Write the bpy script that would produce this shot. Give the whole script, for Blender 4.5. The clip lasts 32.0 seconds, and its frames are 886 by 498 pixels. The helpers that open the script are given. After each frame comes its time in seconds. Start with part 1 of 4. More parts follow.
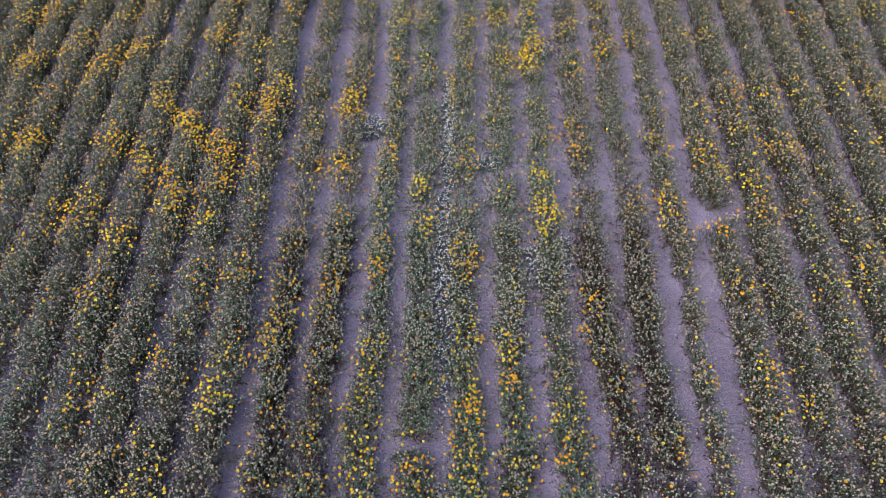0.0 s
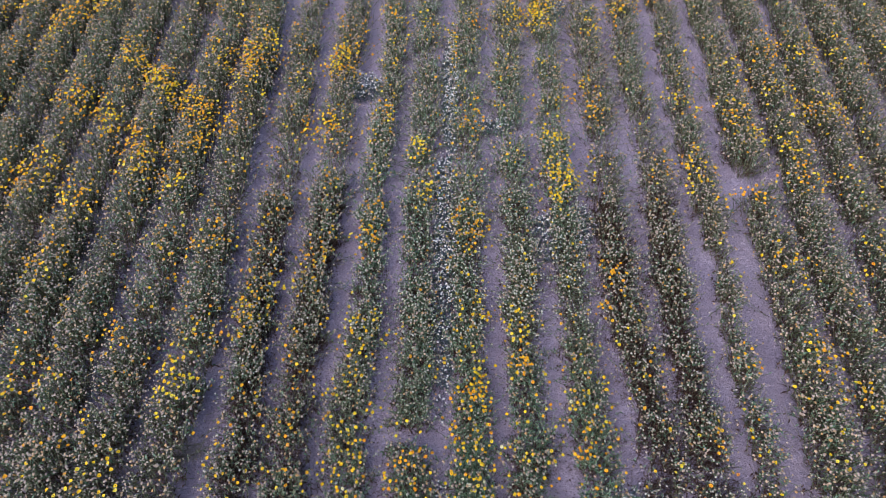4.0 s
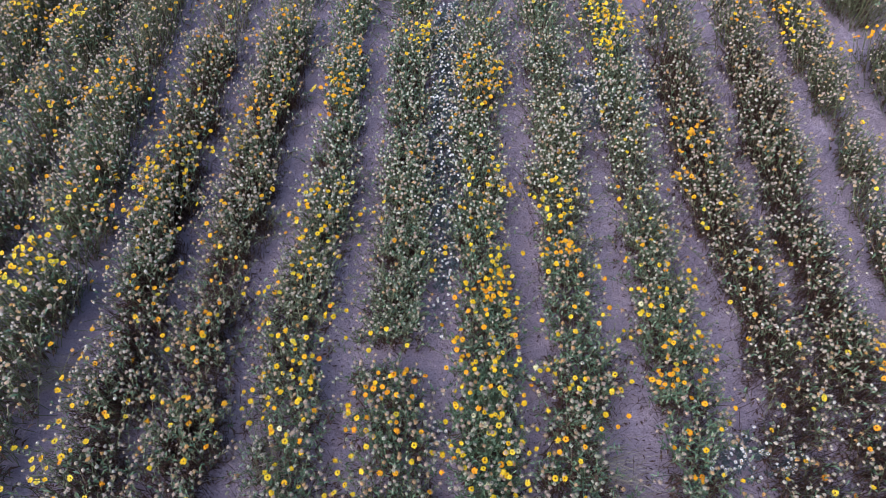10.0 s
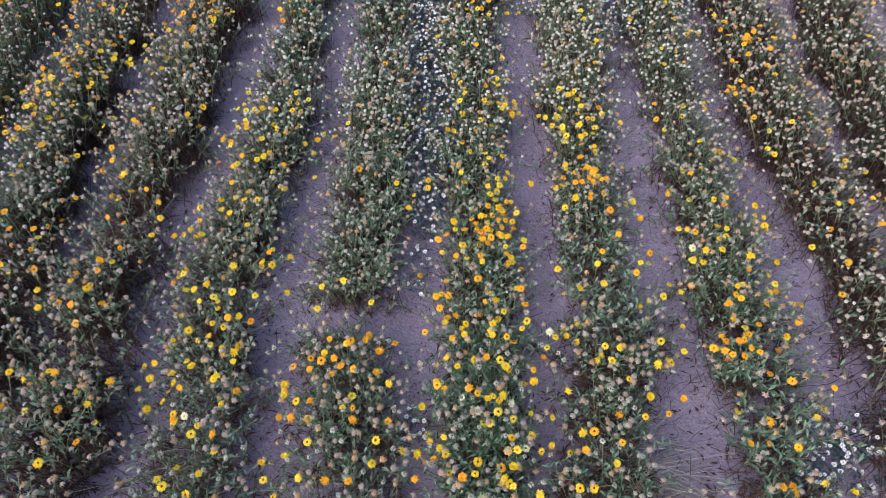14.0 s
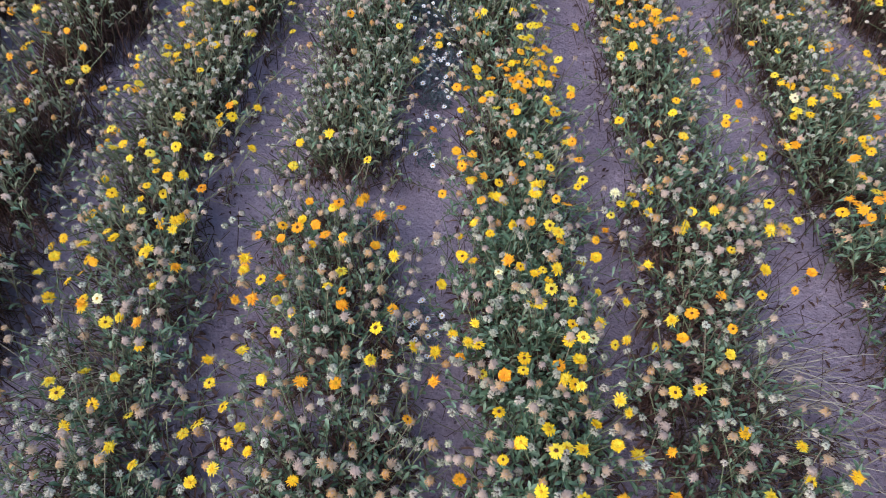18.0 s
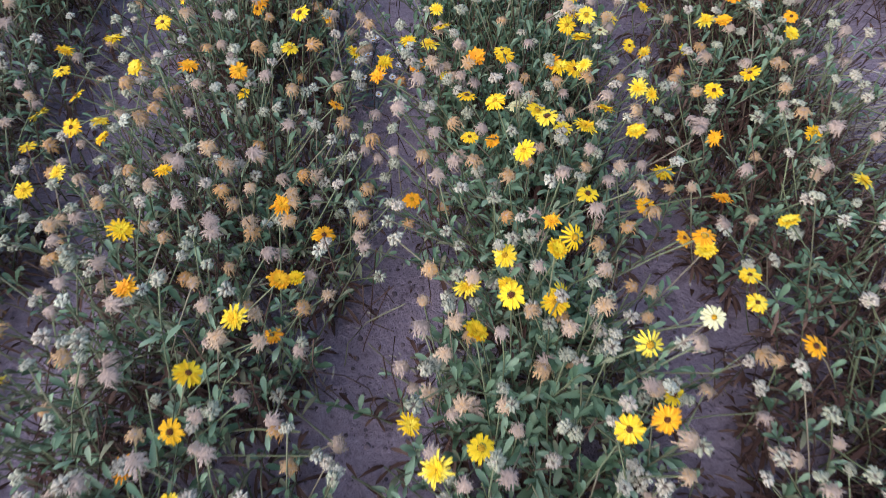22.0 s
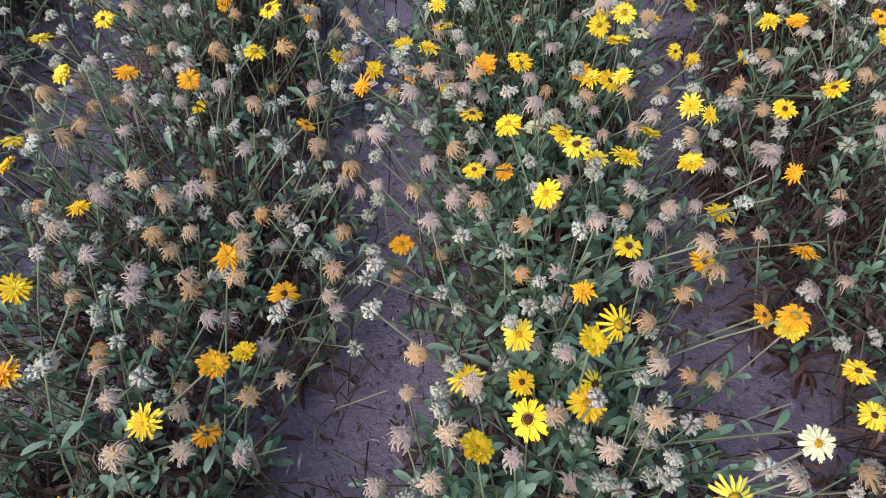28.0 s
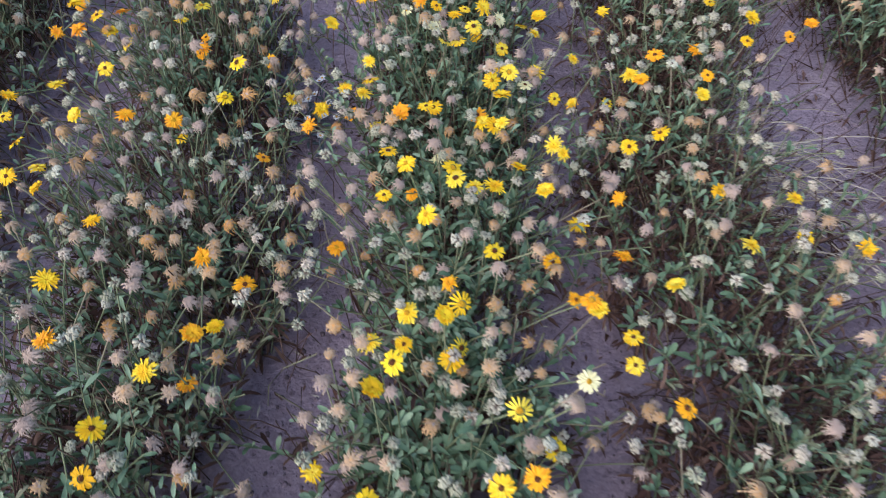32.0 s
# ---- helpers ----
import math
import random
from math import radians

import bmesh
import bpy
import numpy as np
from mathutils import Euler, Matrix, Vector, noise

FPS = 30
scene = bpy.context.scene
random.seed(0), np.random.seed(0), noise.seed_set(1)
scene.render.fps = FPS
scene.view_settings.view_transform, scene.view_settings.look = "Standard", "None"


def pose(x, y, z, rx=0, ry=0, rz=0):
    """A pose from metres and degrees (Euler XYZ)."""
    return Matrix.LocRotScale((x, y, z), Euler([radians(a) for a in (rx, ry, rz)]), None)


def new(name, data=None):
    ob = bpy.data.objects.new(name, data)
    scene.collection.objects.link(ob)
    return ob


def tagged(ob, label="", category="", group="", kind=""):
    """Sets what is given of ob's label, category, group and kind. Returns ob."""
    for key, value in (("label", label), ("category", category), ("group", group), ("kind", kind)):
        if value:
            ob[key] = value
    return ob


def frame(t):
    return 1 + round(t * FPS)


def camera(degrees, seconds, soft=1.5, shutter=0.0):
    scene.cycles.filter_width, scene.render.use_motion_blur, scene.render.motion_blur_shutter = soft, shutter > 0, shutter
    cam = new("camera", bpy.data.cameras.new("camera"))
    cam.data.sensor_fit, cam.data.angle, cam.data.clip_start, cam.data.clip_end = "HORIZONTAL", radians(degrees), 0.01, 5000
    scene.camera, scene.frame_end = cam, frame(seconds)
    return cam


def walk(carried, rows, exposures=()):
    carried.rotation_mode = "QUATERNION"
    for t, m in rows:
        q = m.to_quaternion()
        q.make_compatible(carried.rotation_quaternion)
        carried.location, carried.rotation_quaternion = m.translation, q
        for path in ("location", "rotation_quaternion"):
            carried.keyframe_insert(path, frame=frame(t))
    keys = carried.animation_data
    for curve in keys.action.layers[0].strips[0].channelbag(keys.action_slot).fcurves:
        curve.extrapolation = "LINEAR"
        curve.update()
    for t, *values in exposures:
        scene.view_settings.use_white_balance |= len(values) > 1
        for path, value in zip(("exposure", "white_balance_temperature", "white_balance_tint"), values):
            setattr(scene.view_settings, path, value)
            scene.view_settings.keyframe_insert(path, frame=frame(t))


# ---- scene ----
PATH = [
    (0, pose(-0.022, -0.786, 8.494, 33.84, 0.77, -0.47)),
    (0.5, pose(-0.065, -0.774, 8.318, 33.79, 0.75, -0.34)),
    (1, pose(-0.087, -0.733, 8.195, 33.84, 0.71, -0.32)),
    (1.5, pose(-0.067, -0.717, 8.095, 33.91, 0.76, -0.33)),
    (2, pose(-0.038, -0.750, 7.987, 33.96, 0.73, -0.39)),
    (2.5, pose(-0.004, -0.792, 7.831, 33.84, 0.64, -0.49)),
    (4.5, pose(-0.086, -0.440, 7.110, 33.82, 0.42, -0.19)),
    (5, pose(-0.085, -0.404, 6.922, 33.87, 0.42, -0.15)),
    (5.5, pose(-0.101, -0.446, 6.716, 33.87, 0.39, -0.15)),
    (6, pose(-0.114, -0.485, 6.461, 33.86, 0.34, -0.13)),
    (6.5, pose(-0.168, -0.415, 6.163, 33.68, 0.21, -0.16)),
    (7, pose(-0.210, -0.320, 5.918, 33.59, 0.30, -0.14)),
    (7.5, pose(-0.218, -0.232, 5.643, 33.60, 0.32, -0.01)),
    (8, pose(-0.186, -0.218, 5.305, 33.64, 0.38, 0.10)),
    (8.5, pose(-0.141, -0.212, 4.936, 33.67, 0.38, 0.09)),
    (9, pose(-0.085, -0.196, 4.731, 33.58, 0.33, 0.07)),
    (9.5, pose(-0.069, -0.226, 4.600, 33.57, 0.34, 0.08)),
    (10, pose(-0.087, -0.270, 4.415, 33.72, 0.33, 0.12)),
    (10.5, pose(-0.136, -0.260, 4.210, 33.74, 0.43, 0.17)),
    (11, pose(-0.159, -0.251, 4.098, 33.64, 0.48, 0.17)),
    (11.5, pose(-0.116, -0.184, 3.975, 33.64, 0.50, 0.15)),
    (12, pose(-0.050, -0.104, 3.824, 33.53, 0.59, 0.24)),
    (12.5, pose(-0.005, -0.044, 3.655, 33.56, 0.64, 0.26)),
    (13, pose(-0.000, 0.000, 3.490, 33.62, 0.60, 0.21)),
    (13.5, pose(0.004, 0.032, 3.322, 33.71, 0.56, 0.23)),
    (14, pose(0.037, 0.068, 3.149, 33.70, 0.59, 0.21)),
    (14.5, pose(0.033, 0.048, 2.987, 33.70, 0.61, 0.16)),
    (15, pose(-0.016, -0.075, 2.844, 33.66, 0.65, 0.17)),
    (15.5, pose(-0.068, -0.200, 2.737, 33.58, 0.88, 0.23)),
    (17.5, pose(-0.076, -0.047, 2.208, 34.09, 0.10, -0.43)),
    (18, pose(-0.103, 0.011, 2.062, 34.28, -0.12, -0.46)),
    (18.5, pose(-0.119, 0.055, 1.933, 34.32, -0.16, -0.54)),
    (19, pose(-0.169, 0.058, 1.807, 34.40, -0.00, -0.48)),
    (19.5, pose(-0.242, -0.030, 1.693, 34.62, 0.04, -0.30)),
    (20, pose(-0.209, -0.187, 1.600, 33.85, -0.07, -0.05)),
    (20.5, pose(-0.155, -0.310, 1.469, 33.89, -0.28, -0.46)),
    (21, pose(-0.082, -0.390, 1.367, 33.91, -0.15, -0.39)),
    (21.5, pose(-0.017, -0.410, 1.251, 33.97, -0.21, -0.51)),
    (22, pose(0.007, -0.335, 1.193, 33.64, -0.20, -0.62)),
    (22.5, pose(-0.059, -0.245, 1.139, 33.43, -0.19, -0.51)),
    (23, pose(-0.083, -0.251, 1.055, 33.88, 0.01, -0.33)),
    (23.5, pose(-0.038, -0.295, 0.994, 33.71, 0.02, 0.26)),
    (24, pose(0.013, -0.248, 0.926, 33.48, -0.02, -0.24)),
    (24.5, pose(0.040, -0.118, 0.898, 33.65, -0.44, -0.45)),
    (25, pose(0.032, -0.024, 0.885, 34.05, -0.40, -0.08)),
    (25.5, pose(0.009, 0.010, 0.915, 34.22, -0.19, -0.28)),
    (26, pose(-0.024, -0.031, 0.912, 34.53, -0.51, -0.66)),
    (26.5, pose(0.039, -0.054, 0.923, 34.07, -0.29, -0.22)),
    (28.5, pose(0.027, -0.116, 1.050, 33.87, 0.22, 1.03)),
    (29, pose(-0.025, -0.044, 1.073, 34.05, -0.10, 1.37)),
    (29.5, pose(0.005, -0.092, 1.112, 34.22, -0.37, 0.75)),
    (30, pose(0.052, -0.230, 1.160, 34.13, -0.41, 0.02)),
    (30.5, pose(0.044, -0.315, 1.170, 33.90, -0.70, -0.23)),
    (31, pose(0.070, -0.249, 1.191, 33.85, -0.84, 0.10)),
    (31.5, pose(0.094, -0.217, 1.250, 33.64, -1.28, 0.13)),
    (32, pose(0.166, -0.282, 1.307, 33.50, -1.20, -0.01)),
]
EXPO = 1.2
FOV = 71.93
cam = camera(FOV, 32.0, soft=0.5, shutter=0.5)
walk(cam, PATH, exposures=[(0, EXPO - 0.2, 6500, 10), (8, EXPO - 0.08, 6500, 10), (13, EXPO - 0.01, 6500, 10), (20, EXPO + 0.1, 6500, 10), (32, EXPO + 0.1, 6500, 10)])

# ---- light: a dull evening sky ----
world = bpy.data.worlds.new("world")
scene.world = world
world.use_nodes = True
wn = world.node_tree.nodes
sky = wn.new("ShaderNodeTexSky")
sky.sky_type, sky.sun_disc = "NISHITA", False
sky.sun_elevation, sky.sun_rotation = radians(28), radians(250)
world.node_tree.links.new(sky.outputs[0], wn["Background"].inputs[0])
wn["Background"].inputs[1].default_value = 0.15
sun = new("sun", bpy.data.lights.new("sun", "SUN"))
sun.data.energy, sun.data.angle, sun.data.color = 1.15, radians(50), (1.0, 0.9, 0.88)
sun.matrix_world = pose(0, 0, 20, 38, 0, -35)


# ---- materials ----
def material(name, ramp, rough=0.7, scale=30.0, bump=0.0, bump_scale=120.0, island=True, spread=0.8, glow=0.0, sheen=0.0):
    """Colours of a ramp picked by each piece's own number mixed with a noise of that scale."""
    m = bpy.data.materials.new(name)
    m.use_nodes = True
    t = m.node_tree
    n, link = t.nodes, t.links.new
    shader = n["Principled BSDF"]
    shader.inputs["Roughness"].default_value = rough
    shader.inputs["Specular IOR Level"].default_value = 0.25
    coord = n.new("ShaderNodeTexCoord")
    noise_node = n.new("ShaderNodeTexNoise")
    noise_node.inputs["Scale"].default_value = scale
    noise_node.inputs["Detail"].default_value = 5
    link(coord.outputs["Object"], noise_node.inputs["Vector"])
    fac = noise_node.outputs["Fac"]
    if island:
        geo, info = n.new("ShaderNodeNewGeometry"), n.new("ShaderNodeObjectInfo")
        add = n.new("ShaderNodeMath")
        link(geo.outputs["Random Per Island"], add.inputs[0])
        link(info.outputs["Random"], add.inputs[1])
        wrap = n.new("ShaderNodeMath")
        wrap.operation = "FRACT"
        link(add.outputs[0], wrap.inputs[0])
        mix = n.new("ShaderNodeMix")
        mix.inputs[0].default_value = spread
        link(fac, mix.inputs[2])
        link(wrap.outputs[0], mix.inputs[3])
        fac = mix.outputs[0]
    cr = n.new("ShaderNodeValToRGB")
    cr.color_ramp.elements[0].position, cr.color_ramp.elements[1].position = ramp[0][0], ramp[-1][0]
    for pos, _ in ramp[1:-1]:
        cr.color_ramp.elements.new(pos)
    for e, (_, c) in zip(cr.color_ramp.elements, ramp):
        e.color = (*c, 1)
    link(fac, cr.inputs[0])
    link(cr.outputs[0], shader.inputs["Base Color"])
    if glow:
        shader.inputs["Subsurface Weight"].default_value = glow
        shader.inputs["Subsurface Radius"].default_value = (0.01, 0.008, 0.004)
        shader.inputs["Subsurface Scale"].default_value = 0.3
    if bump:
        bn, bp = n.new("ShaderNodeTexNoise"), n.new("ShaderNodeBump")
        bn.inputs["Scale"].default_value, bn.inputs["Detail"].default_value = bump_scale, 6
        link(coord.outputs["Object"], bn.inputs["Vector"])
        bp.inputs["Strength"].default_value, bp.inputs["Distance"].default_value = bump, 0.01
        link(bn.outputs["Fac"], bp.inputs["Height"])
        link(bp.outputs[0], shader.inputs["Normal"])
    return m


LEAF = material("calendula_leaf", [(0.0, (0.0411, 0.0707, 0.042)), (0.25, (0.0749, 0.132, 0.074)), (0.55, (0.121, 0.193, 0.118)), (0.85, (0.193, 0.275, 0.185)), (1.0, (0.229, 0.244, 0.16))], 0.55, 25)
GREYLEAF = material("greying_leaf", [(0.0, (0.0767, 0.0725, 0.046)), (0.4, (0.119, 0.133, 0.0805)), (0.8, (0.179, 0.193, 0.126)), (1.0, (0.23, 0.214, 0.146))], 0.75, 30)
STEM = material("green_stem", [(0.0, (0.0862, 0.0663, 0.0447)), (0.3, (0.121, 0.141, 0.0774)), (0.65, (0.172, 0.198, 0.113)), (0.85, (0.215, 0.181, 0.13)), (1.0, (0.276, 0.223, 0.171))], 0.6, 20)
DRY = material("withered_leaf", [(0.0, (0.0341, 0.0163, 0.0141)), (0.5, (0.0723, 0.037, 0.0308)), (1.0, (0.16, 0.101, 0.0785))], 0.85, 40)
YELLOW = material("yellow_petal", [(0.0, (0.73, 0.33, 0.004)), (0.3, (0.74, 0.42, 0.007)), (0.6, (0.72, 0.5, 0.014)), (1.0, (0.7, 0.6, 0.1))], 0.6, 60, spread=0.6)
ORANGE = material("orange_petal", [(0.0, (0.68, 0.19, 0.01)), (0.4, (0.74, 0.31, 0.008)), (1.0, (0.76, 0.43, 0.012))], 0.6, 60, spread=0.6)
CREAM = material("cream_petal", [(0.0, (0.651, 0.581, 0.246)), (1.0, (0.678, 0.642, 0.422))], 0.6, 60, spread=0.6)
EYE = material("dark_eye", [(0.0, (0.07, 0.02, 0.008)), (0.6, (0.13, 0.04, 0.012)), (1.0, (0.38, 0.14, 0.015))], 0.8, 300, spread=0.2, bump=0.6, bump_scale=500)
EYE_GOLD = material("golden_eye", [(0.0, (0.45, 0.2, 0.01)), (1.0, (0.75, 0.42, 0.02))], 0.8, 300, spread=0.4, bump=0.6, bump_scale=500)
WITHER = material("withered_petal", [(0.0, (0.458, 0.163, 0.0286)), (0.18, (0.458, 0.237, 0.0736)), (0.36, (0.408, 0.286, 0.18)), (0.58, (0.375, 0.286, 0.237)), (0.8, (0.343, 0.261, 0.229)), (1.0, (0.408, 0.294, 0.114))], 0.85, 60, spread=0.62)
SEED = material("seed_head", [(0.0, (0.231, 0.237, 0.17)), (0.3, (0.336, 0.342, 0.258)), (0.55, (0.402, 0.379, 0.304)), (0.7, (0.423, 0.362, 0.304)), (0.85, (0.479, 0.483, 0.392)), (1.0, (0.557, 0.57, 0.472))], 0.85, 80, spread=0.75)
SEED_TAN = material("ripe_seed_head", [(0.0, (0.191, 0.157, 0.119)), (0.4, (0.315, 0.261, 0.206)), (0.7, (0.402, 0.34, 0.284)), (1.0, (0.522, 0.496, 0.448))], 0.85, 80, spread=0.75)
PITH = material("seed_head_centre", [(0.0, (0.07, 0.05, 0.04)), (0.6, (0.13, 0.1, 0.085)), (1.0, (0.22, 0.17, 0.15))], 0.9, 120, spread=0.6)
WHITE = material("daisy_petal", [(0.0, (0.72, 0.72, 0.74)), (1.0, (0.85, 0.85, 0.87))], 0.6, 60)
LOWLEAF = material("daisy_leaf", [(0.0, (0.049, 0.07, 0.077)), (0.6, (0.098, 0.13, 0.147)), (1.0, (0.168, 0.196, 0.231))], 0.6, 30)
STRAW = material("dry_straw", [(0.0, (0.21, 0.168, 0.136)), (0.5, (0.357, 0.315, 0.263)), (1.0, (0.525, 0.483, 0.42))], 0.8, 30)
CLOD = material("soil_clod", [(0.0, (0.06, 0.045, 0.055)), (0.6, (0.14, 0.11, 0.14)), (1.0, (0.24, 0.19, 0.24))], 0.95, 60, bump=0.5)


def soil_material():
    m = bpy.data.materials.new("packed_soil")
    m.use_nodes = True
    t = m.node_tree
    n, link = t.nodes, t.links.new
    shader = n["Principled BSDF"]
    shader.inputs["Roughness"].default_value = 0.95
    shader.inputs["Specular IOR Level"].default_value = 0.15
    coord = n.new("ShaderNodeTexCoord")

    def layer(scale, detail, rough=0.55):
        x = n.new("ShaderNodeTexNoise")
        x.inputs["Scale"].default_value, x.inputs["Detail"].default_value, x.inputs["Roughness"].default_value = scale, detail, rough
        link(coord.outputs["Object"], x.inputs["Vector"])
        return x.outputs["Fac"]

    def ramp(fac, *stops):
        r = n.new("ShaderNodeValToRGB")
        r.color_ramp.elements[0].position, r.color_ramp.elements[1].position = stops[0][0], stops[-1][0]
        for e, (_, c) in zip(r.color_ramp.elements, (stops[0], stops[-1])):
            e.color = (*c, 1)
        link(fac, r.inputs[0])
        return r.outputs[0]

    def mix(kind, fac, a, b):
        x = n.new("ShaderNodeMix")
        x.data_type, x.blend_type = "RGBA", kind
        x.inputs[0].default_value = fac
        link(a, x.inputs[6])
        link(b, x.inputs[7])
        return x.outputs[2]

    broad = ramp(layer(1.3, 4), (0.3, (0.36, 0.295, 0.39)), (0.7, (0.49, 0.41, 0.52)))
    grain = ramp(layer(90, 6, 0.7), (0.3, (0.72, 0.7, 0.7)), (0.7, (1.2, 1.2, 1.2)))
    spots = ramp(layer(38, 4, 0.6), (0.3, (0.42, 0.38, 0.38)), (0.42, (1.0, 1.0, 1.0)))
    link(mix("MULTIPLY", 0.8, mix("MULTIPLY", 0.9, broad, grain), spots), shader.inputs["Base Color"])
    bp = n.new("ShaderNodeBump")
    bp.inputs["Strength"].default_value, bp.inputs["Distance"].default_value = 1.0, 0.035
    add = n.new("ShaderNodeMath")
    link(layer(60, 8, 0.7), add.inputs[0])
    link(layer(14, 4), add.inputs[1])
    link(add.outputs[0], bp.inputs["Height"])
    link(bp.outputs[0], shader.inputs["Normal"])
    return m


SOIL = soil_material()
rng = np.random.default_rng(7)


# ---- mesh helpers ----
def mesh_from(name, pieces):
    """One mesh from pieces of (verts N x 3, list of face index arrays, material); equal materials share a slot."""
    me = bpy.data.meshes.new(name)
    verts, loops, sizes, mats, slots, base = [], [], [], [], [], 0
    for v, faces, mat in pieces:
        if len(v) == 0:
            continue
        if mat not in slots:
            slots.append(mat)
        for f in faces:
            f = np.asarray(f)
            if f.size == 0:
                continue
            loops.append((f + base).ravel())
            sizes.append(np.full(len(f), f.shape[1]))
            mats.append(np.full(len(f), slots.index(mat)))
        verts.append(v)
        base += len(v)
    if not verts:
        return me
    verts, loops, sizes, mats = np.concatenate(verts), np.concatenate(loops), np.concatenate(sizes), np.concatenate(mats)
    me.vertices.add(len(verts))
    me.vertices.foreach_set("co", verts.astype(np.float32).ravel())
    me.loops.add(len(loops))
    me.loops.foreach_set("vertex_index", loops.astype(np.int32))
    me.polygons.add(len(sizes))
    me.polygons.foreach_set("loop_start", (np.cumsum(sizes) - sizes).astype(np.int32))
    for m in slots:
        me.materials.append(m)
    me.polygons.foreach_set("material_index", mats.astype(np.int32))
    me.update(calc_edges=True)
    return me


def part(name, data, parent, m=None, label="", kind=""):
    ob = new(name, data)
    ob.parent = parent
    if m is not None:
        ob.matrix_local = m
    return tagged(ob, label=label, kind=kind)


def stamp(template, where, normal, size, spin):
    """Copies of a template (verts, face arrays) set at the places, their z axis along the normals."""
    v, faces = template
    k = len(where)
    z = normal / np.linalg.norm(normal, axis=1, keepdims=True)
    a = np.stack([np.cos(spin), np.sin(spin), np.zeros(k)], 1)
    x = a - z * (a * z).sum(1, keepdims=True)
    x /= np.linalg.norm(x, axis=1, keepdims=True)
    y = np.cross(z, x)
    out = (v[None, :, 0, None] * x[:, None] + v[None, :, 1, None] * y[:, None] + v[None, :, 2, None] * z[:, None]) * size[:, None, None] + where[:, None]
    off = (np.arange(k) * len(v))[:, None, None]
    return out.reshape(-1, 3), [(np.asarray(f)[None] + off).reshape(-1, np.asarray(f).shape[1]) for f in faces if len(f)]


def tubes(lines, radius, sides=3):
    """Tubes along many polylines at once: lines is K x S x 3, radius K x S."""
    k, s, _ = lines.shape
    ang = np.arange(sides) * 2 * np.pi / sides
    tang = np.gradient(lines, axis=1)
    tang /= np.linalg.norm(tang, axis=2, keepdims=True) + 1e-9
    ref = np.where(np.abs(tang[..., 2:3]) > 0.9, np.array([1.0, 0, 0]), np.array([0, 0, 1.0]))
    u = np.cross(tang, ref)
    u /= np.linalg.norm(u, axis=2, keepdims=True) + 1e-9
    w = np.cross(tang, u)
    ring = lines[:, :, None] + radius[:, :, None, None] * (np.cos(ang)[None, None, :, None] * u[:, :, None] + np.sin(ang)[None, None, :, None] * w[:, :, None])
    i, j = np.meshgrid(np.arange(s - 1), np.arange(sides), indexing="ij")
    j2 = (j + 1) % sides
    quad = np.stack([i * sides + j, i * sides + j2, (i + 1) * sides + j2, (i + 1) * sides + j], -1).reshape(-1, 4)
    faces = (quad[None] + (np.arange(k) * s * sides)[:, None, None]).reshape(-1, 4)
    return ring.reshape(-1, 3), [faces]


def blades(base, way, length, width, droop, plain=False, fine=False):
    """Arched leaves folded along the midrib, from their bases along the ways."""
    k = len(base)
    way = way / np.linalg.norm(way, axis=1, keepdims=True)
    side = np.cross(way, np.array([0, 0, 1.0]))
    side /= np.linalg.norm(side, axis=1, keepdims=True) + 1e-6
    up = np.cross(side, way)
    if plain:
        mid, edge = base + way * (length * 0.5)[:, None], side * (width * 0.5)[:, None]
        v = np.stack([base, mid + edge, mid - edge, base + way * length[:, None] - np.array([0, 0, 1.0]) * (droop * length)[:, None]], 1)
        return v.reshape(-1, 3), [(np.array([(0, 2, 1), (1, 2, 3)])[None] + (np.arange(k) * 4)[:, None, None]).reshape(-1, 3)]
    if not fine:
        tip = base + way * length[:, None] - np.array([0, 0, 1.0]) * (droop * length)[:, None]
        mid = base + way * (length * 0.55)[:, None] - np.array([0, 0, 1.0]) * (droop * length * 0.2)[:, None]
        edge, lift = side * (width * 0.5)[:, None], up * (width * 0.22)[:, None]
        v = np.stack([base, mid + edge + lift, mid, mid - edge + lift, tip], 1)
        tri = np.array([(0, 2, 1), (0, 3, 2), (1, 2, 4), (2, 3, 4)])
        return v.reshape(-1, 3), [(tri[None] + (np.arange(k) * 5)[:, None, None]).reshape(-1, 3)]
    stations = [(0.0, 0.12), (0.3, 0.6), (0.65, 1.0), (0.88, 0.7), (1.0, 0.0)]
    rows = []
    for s, w in stations:
        mid = base + way * (length * s)[:, None] - np.array([0, 0, 1.0]) * (droop * length * s * s)[:, None]
        edge = side * (width * w * 0.5)[:, None]
        lift = up * (width * w * 0.22)[:, None]
        rows += [mid] if w == 0 else [mid + edge + lift, mid, mid - edge + lift]
    v = np.stack(rows, 1)
    n = len(stations)
    quads, tris = [], []
    for q in range(n - 2):
        a = 3 * q
        quads += [(a, a + 1, a + 4, a + 3), (a + 1, a + 2, a + 5, a + 4)]
    a = 3 * (n - 2)
    tris += [(a, a + 1, a + 3), (a + 1, a + 2, a + 3)]
    off = (np.arange(k) * v.shape[1])[:, None, None]
    return v.reshape(-1, 3), [(np.array(quads)[None] + off).reshape(-1, 4), (np.array(tris)[None] + off).reshape(-1, 3)]


